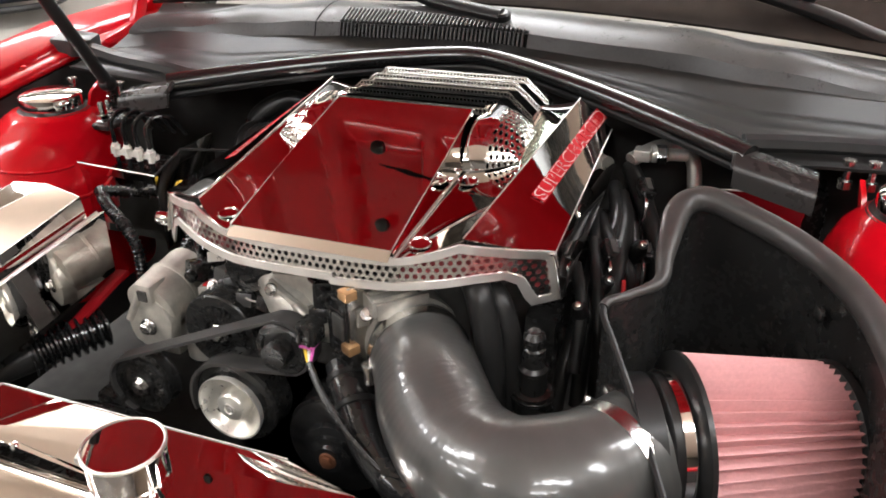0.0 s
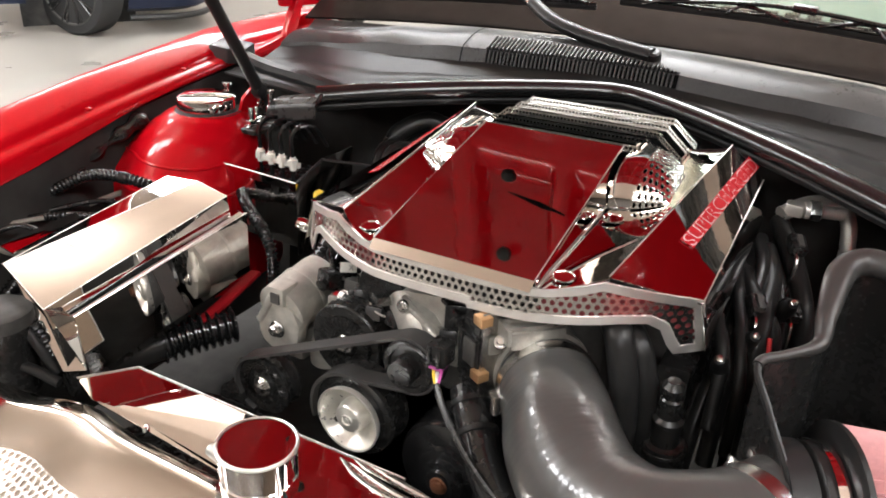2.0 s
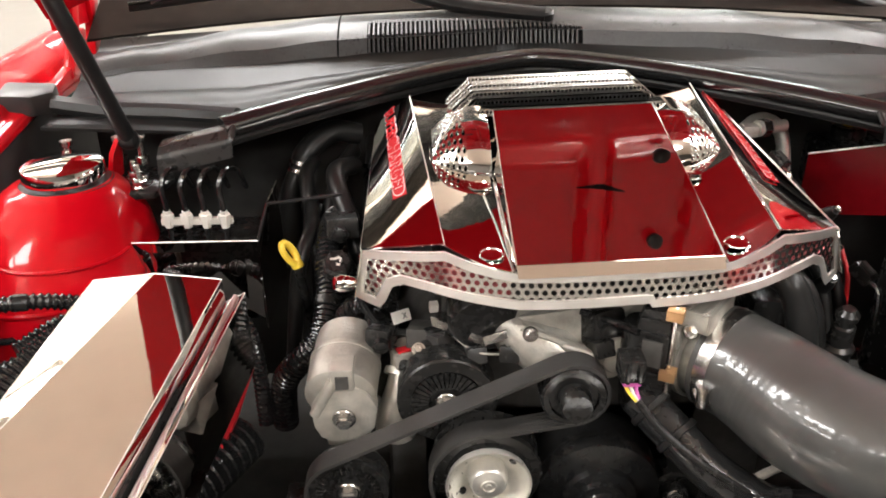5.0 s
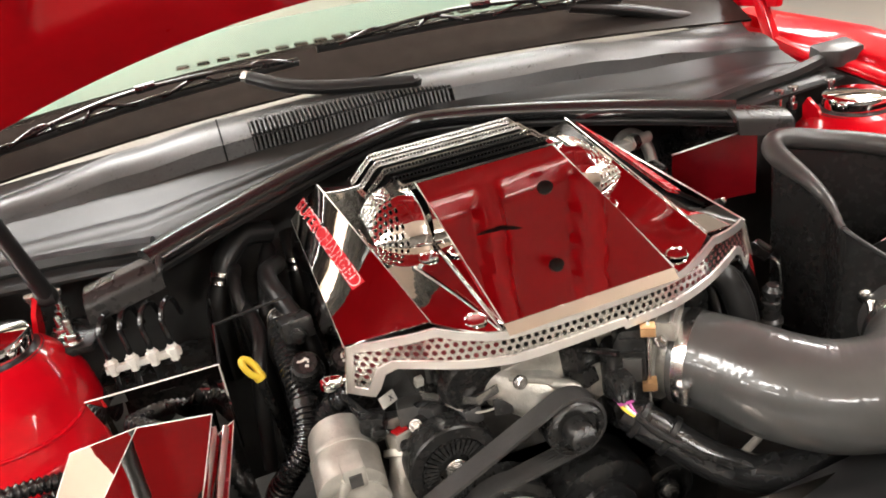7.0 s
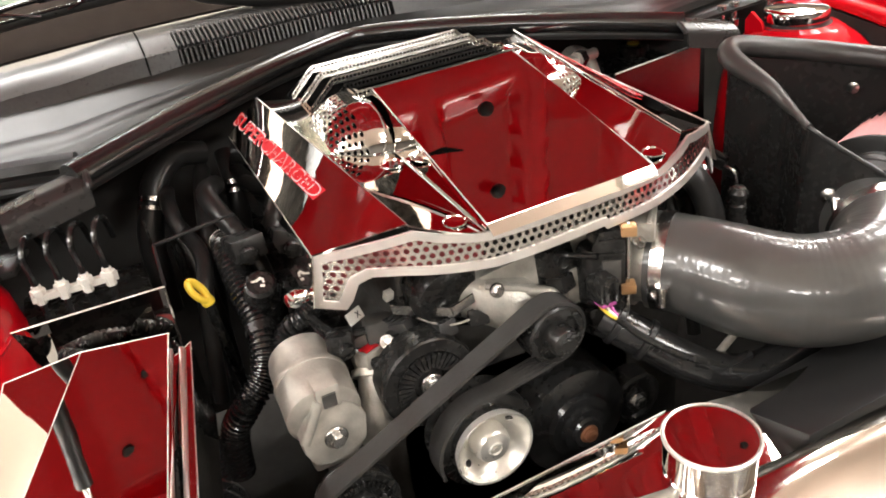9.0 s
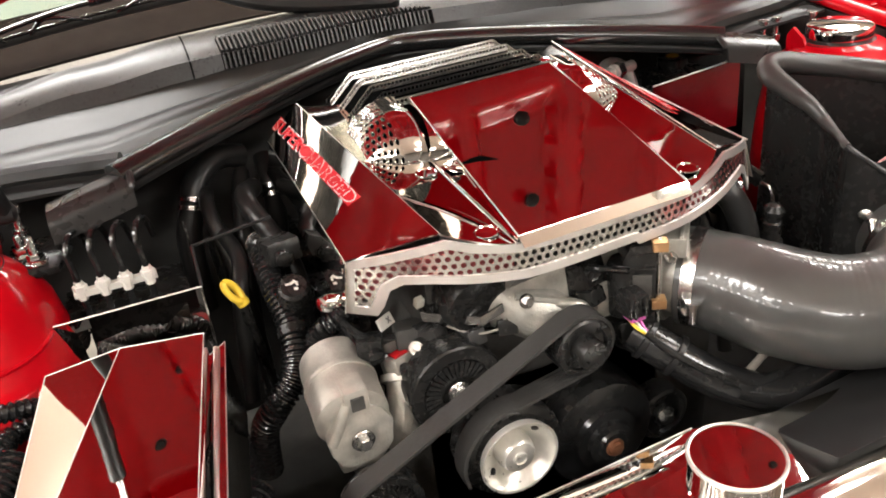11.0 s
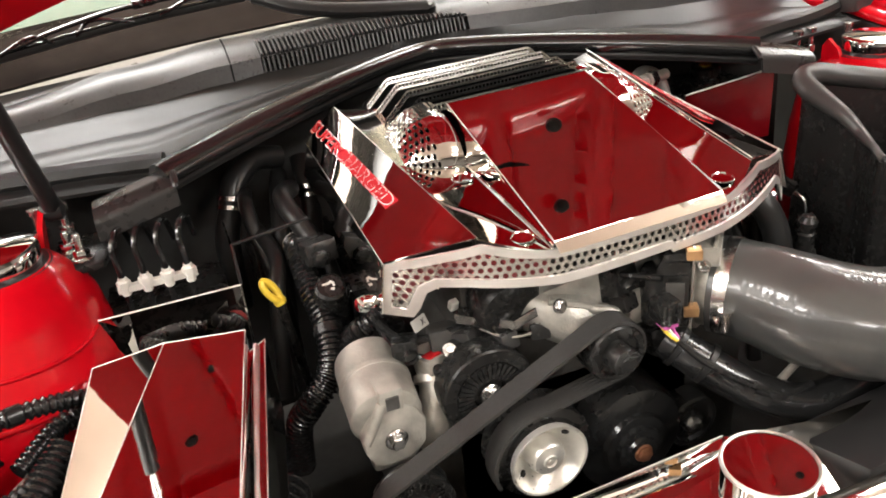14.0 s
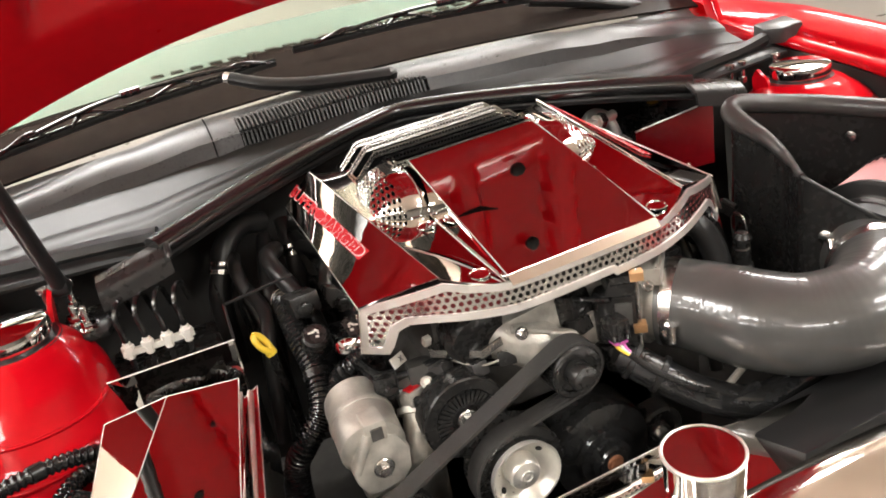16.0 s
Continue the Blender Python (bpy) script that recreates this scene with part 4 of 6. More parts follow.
# polished dish pulley
C1 = (-0.118, -0.100, 0.655)
p1 = pulley("dish_pulley", C1, 0.060, 0.05, FACE, "polished alloy dish pulley with round hub", [(0.044, -0.010), (0.0468, 0.0), (0.0462, 0.0018), (0.0440, 0.0010), (0.0425, -0.004), (0.0380, -0.011), (0.0310, -0.018), (0.0235, -0.0215), (0.0205, -0.0218), (0.0, -0.0218)], None)
part("hub", lathe([(0.0222, -0.0225), (0.0218, -0.0100), (0.0205, -0.0070), (0.0200, -0.0030), (0.0180, -0.0006), (0.0100, 0.0006), (0.0085, 0.0012), (0.0080, 0.0030), (0.0066, 0.0032), (0.0060, 0.0012), (0.0034, 0.0012), (0.0030, 0.0026), (0.0, 0.0028)], C1, (0, -1, 0), 48, False), FACE, p1, "bright raised hub", smooth=40)
part("belt_drum", lathe([(0.058, -0.055), (0.060, -0.052), (0.058, -0.045), (0.059, -0.022), (0.060, -0.018), (0.058, -0.014), (0.047, -0.014), (0.044, -0.008)], (C1[0], C1[1], C1[2]), (0, -1, 0), 56, False), BLACK, p1, "black grooved drum")
for k in range(2):
    a = 0.62 + math.pi * k
    part("dish_hole", lathe([(0.0042, 0.0), (0.0042, 0.0010), (0.0, 0.0011)], (C1[0] + 0.0335 * math.cos(a), C1[1] + 0.0150, C1[2] + 0.0335 * math.sin(a)), (-0.75 * math.cos(a), -1, -0.75 * math.sin(a)), 14), BLACK, p1)
# finned idler behind the belt
C2 = (-0.160, -0.046, 0.726)
p2 = pulley("finned_idler", C2, 0.055, 0.032, BLACK, "black smooth idler pulley with fine fins", [(0.055, -0.032), (0.055, -0.002), (0.053, 0.0), (0.040, 0.0), (0.039, -0.010), (0.020, -0.010), (0.018, -0.002), (0.0, -0.002)], STEEL, 0.009)
spokes(p2, C2, 0.0205, 0.039, 36, BLACK)
# lower idler
C3 = (-0.270, -0.088, 0.640)
p3 = pulley("ribbed_idler", C3, 0.043, 0.030, BLACK, "black ribbed idler pulley with steel bolt", [(0.043, -0.030), (0.044, -0.026), (0.041, -0.022), (0.041, -0.008), (0.044, -0.004), (0.043, 0.0), (0.036, 0.0), (0.035, -0.006), (0.018, -0.006), (0.016, 0.0), (0.0, 0.0)], STEEL, 0.010)
spokes(p3, C3, 0.028, 0.035, 36, STEEL, 0.0007, 0.002)
# tensioner wheel
C4 = (-0.032, -0.098, 0.766)
pulley("tensioner_pulley", C4, 0.034, 0.034, BLACK, "black tensioner pulley with plain cap", [(0.034, -0.034), (0.034, -0.001), (0.032, 0.001), (0.026, 0.001), (0.025, -0.003), (0.017, -0.003), (0.0165, 0.016), (0.0150, 0.018), (0.0, 0.018)], None)
# crank-side drum
C5 = (0.012, -0.066, 0.602)
p5 = pulley("pump_pulley", C5, 0.070, 0.06, GLOSSBLACK, "large glossy black stepped drum pulley", [(0.074, -0.060), (0.074, -0.010), (0.070, -0.004), (0.058, -0.001), (0.044, 0.002), (0.041, 0.008), (0.031, 0.010), (0.029, 0.016), (0.021, 0.018), (0.019, 0.022), (0.0, 0.022)], None)
part("centre_bolt", hexbolt((C5[0], C5[1] - 0.023, C5[2]), (0, -1, 0), 0.009, 0.006, 0.012), RUST, p5, "rusty centre bolt")
C6 = (0.105, -0.060, 0.590)
pulley("small_idler", C6, 0.036, 0.03, BLACK, "small black idler pulley with dull bolt", None, STEEL, 0.009)


def band(pts, y, width, thick, ribs=0):
    """A flat belt along points (x, z) at depth y."""
    g = Geo()
    n = len(pts)
    v, f = [], []
    for i, (x, z) in enumerate(pts):
        ax, az = pts[max(i - 1, 0)]
        bx, bz = pts[min(i + 1, n - 1)]
        k = math.hypot(bx - ax, bz - az) or 1
        nx, nz = -(bz - az) / k * thick / 2, (bx - ax) / k * thick / 2
        v += [(x + nx, y - width / 2, z + nz), (x + nx, y + width / 2, z + nz), (x - nx, y + width / 2, z - nz), (x - nx, y - width / 2, z - nz)]
    for i in range(n - 1):
        for k in range(4):
            k2 = (k + 1) % 4
            f.append((i * 4 + k, i * 4 + k2, (i + 1) * 4 + k2, (i + 1) * 4 + k))
    f += [(0, 1, 2, 3), (4 * n - 4, 4 * n - 3, 4 * n - 2, 4 * n - 1)]
    return g.add(v, f)


def arc(c, r, a0, a1, n=14):
    return [(c[0] + r * math.cos(radians(a0 + (a1 - a0) * k / n)), c[2] + r * math.sin(radians(a0 + (a1 - a0) * k / n))) for k in range(n + 1)]


belt = root("drive_belt", -0.15, -0.09, 0.60, "worn black ribbed accessory drive belt", "drive belt")
run = arc(C3, 0.046, 250, 122, 14) + arc(C4, 0.0362, 118, -75, 20) + arc(C1, 0.0625, 80, 200, 14)
part("belt_band", band(run, -0.082, 0.026, 0.004), BELT, belt, smooth=50)
for k in range(5):
    part("belt_rib", band(arc(C4, 0.0340, 20, -75, 8) + arc(C1, 0.0610, 80, 150, 6), -0.0915 + 0.0048 * k, 0.0026, 0.0045), BELT, belt, smooth=50)

# cast accessory at the belt's end: bracket face and round body
alt = root("steering_pump", -0.28, 0.0, 0.66, "bare cast aluminium pump body with mounting bolt", "pump")
PB0 = (-0.277, -0.040, 0.731)
part("body", lathe([(0.034, 0.0), (0.0395, 0.004), (0.0400, 0.050), (0.0385, 0.053), (0.0385, 0.082), (0.0370, 0.091), (0.030, 0.096), (0.0, 0.097)], PB0, (0.06, 1, 0.20), 40), CAST, alt, smooth=40)
part("body_seam", lathe([(0.0392, 0.046), (0.0408, 0.047), (0.0408, 0.052), (0.0392, 0.053)], PB0, (0.06, 1, 0.20), 40, False), CAST, alt, smooth=40)
g = slab([(-0.307, -0.050, 0.700), (-0.309, -0.049, 0.722), (-0.298, -0.048, 0.742), (-0.284, -0.047, 0.752), (-0.262, -0.047, 0.752), (-0.247, -0.047, 0.742), (-0.236, -0.048, 0.722), (-0.240, -0.050, 0.696), (-0.254, -0.051, 0.680), (-0.286, -0.051, 0.678), (-0.300, -0.051, 0.686)], 0.022, (0, -1, 0))
part("bracket", g, CAST, alt, bevel=0.004)
part("bracket_rib", sweep(spline([(-0.305, -0.048, 0.716), (-0.292, -0.048, 0.740), (-0.282, -0.047, 0.760)], 5), 0.006, 8), CAST, alt, smooth=60)
part("lug", box(-0.285, -0.259, -0.052, -0.018, 0.748, 0.776), CAST, alt, bevel=0.004)
part("lug_pocket", box(-0.279, -0.265, -0.0545, -0.051, 0.753, 0.768), DARKMETAL, alt)
part("mount_foot", box(-0.298, -0.248, -0.030, 0.020, 0.655, 0.700), CAST, alt, bevel=0.006)
part("bolt", hexbolt((-0.273, -0.052, 0.711), (0, -1, 0), 0.0085, 0.009, 0.013), STEEL, alt)

# throttle body with its black motor box
tb = root("throttle_body", 0.09, -0.04, 0.74, "cast aluminium throttle body with black motor housing", "throttle body")
AX = Vector((0.60, -0.80, 0)).normalized()
FL = Vector((0.123, -0.059, 0.788))
part("bore", lathe([(0.048, -0.075), (0.051, -0.060), (0.050, -0.030), (0.050, 0.012)], FL, AX, 40), CAST, tb, smooth=40)
part("flange", lathe([(0.060, -0.085), (0.060, -0.066), (0.053, -0.064)], FL, AX, 8), CAST, tb, bevel=0.003)
part("neck_ring", lathe([(0.0515, -0.022), (0.0555, -0.020), (0.0555, -0.012), (0.0515, -0.010)], FL, AX, 40, False), CAST, tb, smooth=40)
TB = pose(0.090, -0.052, 0.848, 0, 0, -42)
part("top_boss", box(-0.032, 0.034, -0.030, 0.034, -0.014, 0.008).move(TB), CAST, tb, bevel=0.004)
for k in range(4):
    part("boss_rib", box(-0.028 + 0.018 * k, -0.024 + 0.018 * k, -0.031, 0.032, 0.006, 0.0125).move(TB), CAST, tb, bevel=0.0012)
part("boss_rail", box(-0.031, 0.033, -0.034, -0.029, -0.008, 0.011).move(TB), CAST, tb, bevel=0.001)
part("boss_step", box(-0.030, 0.010, -0.044, -0.028, -0.032, -0.010).move(TB), CAST, tb, bevel=0.003)
for p in ((0.080, -0.090, 0.838), (0.092, -0.106, 0.775), (0.108, -0.048, 0.8575)):
    part("cover_bolt", hexbolt(p, (0.3, -0.6, 0.7), 0.0055, 0.006, 0.008), STEEL, tb, "bright hex bolt")
MW = pose(0.064, -0.094, 0.812, 0, 0, -28)
part("mating_plate", slab([(0.0, -0.004, -0.058), (0.0, -0.004, 0.056), (0.0, 0.062, 0.056), (0.0, 0.062, -0.058)], 0.003, (1, 0, 0)).move(MW), STEEL, tb, "thin bright metal plate")
mot = part("motor_box", slab([(-0.040, -0.002, 0.030), (-0.032, -0.006, 0.050), (-0.004, -0.006, 0.052), (-0.004, -0.006, -0.054), (-0.028, -0.006, -0.054), (-0.040, -0.002, -0.034)], 0.055, (0, -1, 0)).move(MW), BLACK, tb, "black plastic motor housing", bevel=0.004)
part("motor_barrel", lathe([(0.017, -0.040), (0.019, -0.036), (0.019, 0.020), (0.016, 0.026), (0.0, 0.027)], MW @ Vector((-0.036, 0.012, 0.0)), (0, 0, 1), 24), BLACK, mot, smooth=40)
for z in (-0.040, -0.022, 0.024, 0.040):
    part("housing_rib", box(-0.033, -0.006, -0.0095, -0.005, z - 0.0016, z + 0.0016).move(MW), BLACK, mot, bevel=0.0006)
part("housing_panel", box(-0.030, -0.010, -0.0085, -0.005, -0.014, 0.016).move(MW), DARKMETAL, mot, bevel=0.001)
for z in (0.050, -0.020):
    part("spring_clip", box(-0.010, 0.006, -0.011, 0.004, z - 0.0055, z + 0.0055).move(MW), BRONZE, mot, "bronze spring clip", bevel=0.001)
plug = part("plug", box(0.006, 0.030, -0.122, -0.096, 0.800, 0.826), BLACK, tb, "black connector plug", bevel=0.003)
part("plug_rib", box(0.010, 0.014, -0.126, -0.121, 0.802, 0.824), BLACK, plug, bevel=0.001)
part("plug_rib", box(0.022, 0.026, -0.126, -0.121, 0.802, 0.824), BLACK, plug, bevel=0.001)
part("plug_lock", box(0.009, 0.027, -0.1215, -0.105, 0.7955, 0.8005), MAGENTA, plug, "magenta plug lock", bevel=0.002)
for k, m_ in enumerate((YELLOW, WHITE, MAGENTA)):
    part("plug_lead", sweep(spline([(0.011 + 0.006 * k, -0.112, 0.797), (0.016 + 0.004 * k, -0.119, 0.788), (0.024 + 0.001 * k, -0.128, 0.781)], 4), 0.0018, 6), m_, plug)
thing("sensor_wire", sweep(spline([(0.023, -0.126, 0.783), (0.045, -0.140, 0.758), (0.085, -0.158, 0.728), (0.130, -0.172, 0.702)], 8), 0.0040, 8), BLACK, "taped black sensor wire", "wire")

# intake tube
tube_pts = resample(spline([FL + AX * 0.002, FL + AX * 0.022, (0.157, -0.104, 0.784), (0.188, -0.150, 0.776), (0.229, -0.190, 0.772), (0.282, -0.215, 0.780), (0.333, -0.200, 0.787), (0.367, -0.166, 0.786), (0.387, -0.138, 0.787)], 14), 0.0016)
tube = root("intake_tube", 0.26, -0.16, 0.73, "glossy charcoal fabric-wrapped intake elbow with steel clamps", "intake tube")
rnd = random.Random(5)
wrap = [rnd.uniform(-0.00022, 0.00022) for _ in range(400)]
part("hose", sweep(tube_pts, lambda i, d: 0.0560 + 0.0045 * min(1, max(0, d - 0.03) / 0.06) + 0.00005 * math.sin(d * 780) + 0.00006 * math.sin(d * 331) + 0.06 * (wrap[i // 4] + wrap[i // 4 + 1]), 48), SILICONE, tube, smooth=70)
cl = part("clamp", lathe([(0.0562, -0.007), (0.0575, -0.007), (0.0575, 0.007), (0.0562, 0.007)], FL + AX * 0.016, AX, 48, False), STEEL, tube, "steel band clamp")
sc_at = FL + AX * 0.016 + Vector((-0.041, -0.043, -0.012))
part("clamp_screw", lathe([(0.006, -0.010), (0.006, 0.010), (0.008, 0.0105), (0.008, 0.015), (0.0, 0.0155)], sc_at, (0, 0, 1), 12), STEEL, cl)
part("clamp_housing", box(-0.007, 0.007, -0.005, 0.005, -0.009, 0.009).move(Matrix.Translation(sc_at + Vector((0.004, 0.004, 0)))), STEEL, cl, bevel=0.0015)
cl2 = part("clamp", lathe([(0.0590, -0.008), (0.0605, -0.008), (0.0605, 0.008), (0.0590, 0.008)], (0.366, -0.166, 0.787), (0.52, 0.85, 0.03), 48, False), STEEL, tube, "steel band clamp")
part("clamp_screw", lathe([(0.005, -0.010), (0.005, 0.010), (0.007, 0.0105), (0.007, 0.014), (0.0, 0.0145)], (0.330, -0.130, 0.812), (0.3, 0.5, 0.8), 12), STEEL, cl2)

# open air box with cone filter
ab = root("air_box", 0.45, 0.0, 0.66, "black open-top air box with thick rubber rim", "air box")
wall_top = [(0.43, -0.25, 0.800), (0.385, -0.165, 0.838), (0.350, -0.112, 0.872), (0.330, -0.080, 0.895), (0.350, -0.048, 0.895), (0.3735, -0.009, 0.894), (0.373, 0.022, 0.911), (0.375, 0.085, 0.930), (0.389, 0.109, 0.937), (0.412, 0.112, 0.938), (0.452, 0.099, 0.930), (0.497, 0.072, 0.922), (0.531, 0.035, 0.916), (0.554, -0.01, 0.913), (0.568, -0.06, 0.912), (0.580, -0.13, 0.908), (0.588, -0.25, 0.900)]
wt = spline(wall_top, 6)
g = Geo()
v = [p for p in wt] + [Vector((p.x + 0.004, p.y, 0.66)) for p in wt]
n = len(wt)
vin = []
for i, p in enumerate(wt):
    t = (wt[min(i + 1, n - 1)] - wt[max(i - 1, 0)])
    nn = Vector((t.y, -t.x, 0)).normalized()
    vin.append(nn * 0.004)
v2 = [a + vin[i % n] for i, a in enumerate(v)]
f = [(i, i + 1, n + i + 1, n + i) for i in range(n - 1)]
f += [tuple(2 * n + k for k in reversed(q)) for q in f]
f += [(i, 2 * n + i, 2 * n + i + 1, i + 1) for i in range(n - 1)]
part("wall", g.add(v + v2, f), BLACK, ab, smooth=50)
rim = [p + Vector((0, 0, 0.004)) for p in wt]
k0 = int(3.0 * 6)
part("thin_lip", sweep(rim[: k0 + 2], 0.0034, 8), SATIN, ab)
part("rubber_rim", sweep(rim[k0:], lambda i, d: 0.0048 + 0.0097 * min(1, max(0, d - 0.05) / 0.13), 16), RIMRUBBER, ab, "thick rounded rubber rim", smooth=70)
part("box_floor", slab([(0.43, -0.25, 0.672), (0.335, -0.08, 0.672), (0.38, 0.105, 0.672), (0.45, 0.095, 0.672), (0.56, -0.02, 0.672), (0.585, -0.25, 0.672)], 0.006), BLACK, ab)
for p in ((0.347, -0.104, 0.817),):
    part("wall_screw", lathe([(0.0095, 0.0), (0.0095, 0.004), (0.006, 0.006), (0.0, 0.007)], p, (-0.8, -0.6, 0), 16), STEEL, ab, "bright screw head")
part("inner_screw", lathe([(0.008, 0.0), (0.008, 0.004), (0.0, 0.007)], (0.528, 0.020, 0.878), (-0.85, -0.5, 0), 16), STEEL, ab, "bright screw head")

filt = root("air_filter", 0.48, -0.06, 0.70, "pleated pink cotton cone air filter with rubber collar", "air filter")
FA = Vector((0.90, 0.43, 0.0)).normalized()
FO = Vector((0.410, -0.119, 0.790))
m = axis_frame(FO, FA)
g = Geo()
pl, seg = 44, 6
rows = 8
v, f = [], []
for i in range(rows + 1):
    h = 0.012 + 0.142 * i / rows
    rr = 0.084 - 0.014 * i / rows
    for k in range(pl * seg):
        a = 2 * math.pi * k / (pl * seg)
        w = 0.5 + 0.5 * math.cos(2 * math.pi * (k % seg) / seg)
        r = rr - 0.0110 * (1 - w)
        v.append(m @ Vector((r * math.cos(a), r * math.sin(a), h)))
N = pl * seg
f = [(i * N + k, i * N + (k + 1) % N, (i + 1) * N + (k + 1) % N, (i + 1) * N + k) for i in range(rows) for k in range(N)]
part("pleats", g.add(v, f), PINK, filt, smooth=20)
part("collar", lathe([(0.060, -0.02), (0.066, -0.015), (0.066, 0.004), (0.080, 0.006), (0.0855, 0.008), (0.0855, 0.013), (0.080, 0.015), (0.0, 0.015)], FO, FA, 56, False), RUBBER, filt, "black rubber collar", smooth=40)
part("collar_band", lathe([(0.0665, -0.008), (0.0685, -0.008), (0.0685, 0.002), (0.0665, 0.002)], FO, FA, 48, False), CHROME, filt, "bright steel band")
part("end_cap", lathe([(0.066, 0.150), (0.071, 0.153), (0.071, 0.162), (0.064, 0.166), (0.0, 0.167)], FO, FA, 40, False), RUBBER, filt)
part("entry_ring", lathe([(0.060, -0.045), (0.067, -0.045), (0.067, -0.022), (0.060, -0.022)], FO, FA, 48, False), SATIN, ab, smooth=40)

# polished cover over the fuse box
fb = root("fuse_box_cover", -0.47, -0.1, 0.66, "folded mirror-polished steel fuse box cover", "fuse box cover")
K, B, A = (-0.471, 0.014, 0.863), (-0.395, -0.005, 0.864), (-0.539, 0.017, 0.855)
R, L = (-0.458, -0.262, 0.783), (-0.590, -0.226, 0.792)


def bent(a, b, c, d):
    """A point on the gently twisted plate a, b, c, d."""
    a, b, c, d = Vector(a), Vector(b), Vector(c), Vector(d)
    return lambda u, v: a.lerp(b, v).lerp(d.lerp(c, v), u)


part("top_plate", sheet(bent(K, B, R, L), 16, 10, 0.002), MIRROR, fb, smooth=60)
part("left_facet", sheet(bent(A, K, L, (-0.602, -0.222, 0.786)), 16, 6, 0.002), MIRROR, fb, smooth=60)
S0, S1 = (-0.378, 0.014, 0.836), (-0.432, -0.240, 0.770)
E0, E1 = (-0.398, 0.010, 0.828), (-0.455, -0.250, 0.752)
part("side_wall", slab([B, (-0.396, 0.000, 0.829), (-0.455, -0.256, 0.752), R], 0.0015, (1, -0.2, 0)), MIRROR, fb, smooth=0)
part("side_flange", slab([E0, S0, S1, E1], 0.002, (0, 0, 1)), MIRROR, fb, smooth=0)
part("flange_ridge", sweep([(-0.388, 0.012, 0.834), (-0.4435, -0.245, 0.763)], 0.0025, 8), BRUSHED, fb)
part("lower_wall", slab([S0, (-0.376, 0.010, 0.745), (-0.426, -0.236, 0.680), S1], 0.0015, (1, -0.2, 0)), MIRROR, fb, smooth=0)
part("end_plate", slab([R, (-0.545, -0.238, 0.785), (-0.452, -0.256, 0.690), (-0.430, -0.238, 0.690), S1], 0.0015, (0, -1, 0.3)), MIRROR, fb, smooth=0)
for a, b in ((K, B), (B, R), (A, K), (K, L), (S0, S1), (E0, S0), (A, (-0.602, -0.222, 0.786)), (R, L)):
    part("bright_edge", sweep([Vector(a), Vector(b)], 0.0006, 6), BRUSHED, fb)
part("box_body", slab([(-0.53, 0.01, 0.84), (-0.40, -0.01, 0.84), (-0.45, -0.25, 0.765), (-0.57, -0.22, 0.775)], 0.12, (0, 0, 1)), BLACK, fb)

# polished shield and brake lines
sh = root("brake_unit_shield", -0.46, 0.15, 0.72, "mirror-polished steel shield around the brake unit", "heat shield")
PA, PB2 = Vector((-0.538, 0.134, 0.842)), Vector((-0.383, 0.128, 0.844))
part("front_plate", slab([PA, PB2, (-0.388, 0.135, 0.730), (-0.525, 0.125, 0.735)], 0.002, (0, -1, 0.1)), MIRROR, sh, smooth=0)
part("side_plate", slab([PB2, (-0.380, 0.19, 0.866), (-0.380, 0.27, 0.866), (-0.380, 0.27, 0.72), (-0.383, 0.128, 0.72)], 0.002, (1, 0, 0)), MIRROR, sh, smooth=0)
part("bright_edge", sweep([PA, PB2], 0.0011, 6), BRUSHED, sh)
part("bright_edge", sweep([PB2, (-0.380, 0.19, 0.866), (-0.284, 0.199, 0.873)], 0.0022, 6), SATIN, sh, "black stay rod")
bu = root("brake_unit", -0.47, 0.21, 0.72, "black brake modulator with four bent lines and white fittings", "brake modulator")
part("unit_body", box(-0.535, -0.395, 0.16, 0.27, 0.72, 0.815), BLACK, bu, bevel=0.006)
for k in range(4):
    x, y = -0.507 + 0.0243 * k, 0.187 - 0.0015 * k
    part("fitting", lathe([(0.0055, -0.010), (0.006, 0.0), (0.0082, 0.001), (0.0082, 0.008), (0.0055, 0.009), (0.0050, 0.013)], (x, y, 0.848), (0, 0, 1), 6), WHITE, bu, "white line fitting")
    part("line", sweep(spline([(x, y, 0.80), (x, y, 0.865), (x - 0.002, y + 0.002, 0.893), (x + 0.004, y + 0.018, 0.908), (x + 0.012, y + 0.045, 0.900), (x + 0.016, y + 0.07, 0.865)], 6), 0.0036, 8), GLOSSBLACK, bu, "bent black steel line")
part("fitting_bar", box(-0.515, -0.425, 0.183, 0.191, 0.842, 0.850), WHITE, bu)

# polished plate and pipe at the far side; dark red paints the plate's reflection of the hood
pp = root("side_shield", 0.46, 0.35, 0.72, "polished shield panel, coloured dark red as the hood's reflection, with a bright top edge", "heat shield")
part("panel", slab([(0.4125, 0.386, 0.8435), (0.523, 0.305, 0.8887), (0.510, 0.290, 0.780), (0.404, 0.372, 0.750)], 0.002, (-0.60, -0.78, 0.1)), DARKRED, pp, smooth=0)
part("bright_edge", sweep([(0.4125, 0.386, 0.8445), (0.523, 0.305, 0.8897)], 0.0016, 6), BRUSHED, pp)
thing("aluminium_pipe", sweep(spline([(0.285, 0.350, 0.885), (0.315, 0.385, 0.896), (0.345, 0.405, 0.894), (0.366, 0.400, 0.880), (0.375, 0.390, 0.845), (0.378, 0.38, 0.78), (0.378, 0.37, 0.68)], 8), 0.0105, 14), FACE, "bent bare aluminium pipe near the firewall", "pipe")
rs = root("fluid_reservoir", 0.508, 0.44, 0.78, "black fluid reservoir with yellow marked cap", "reservoir")
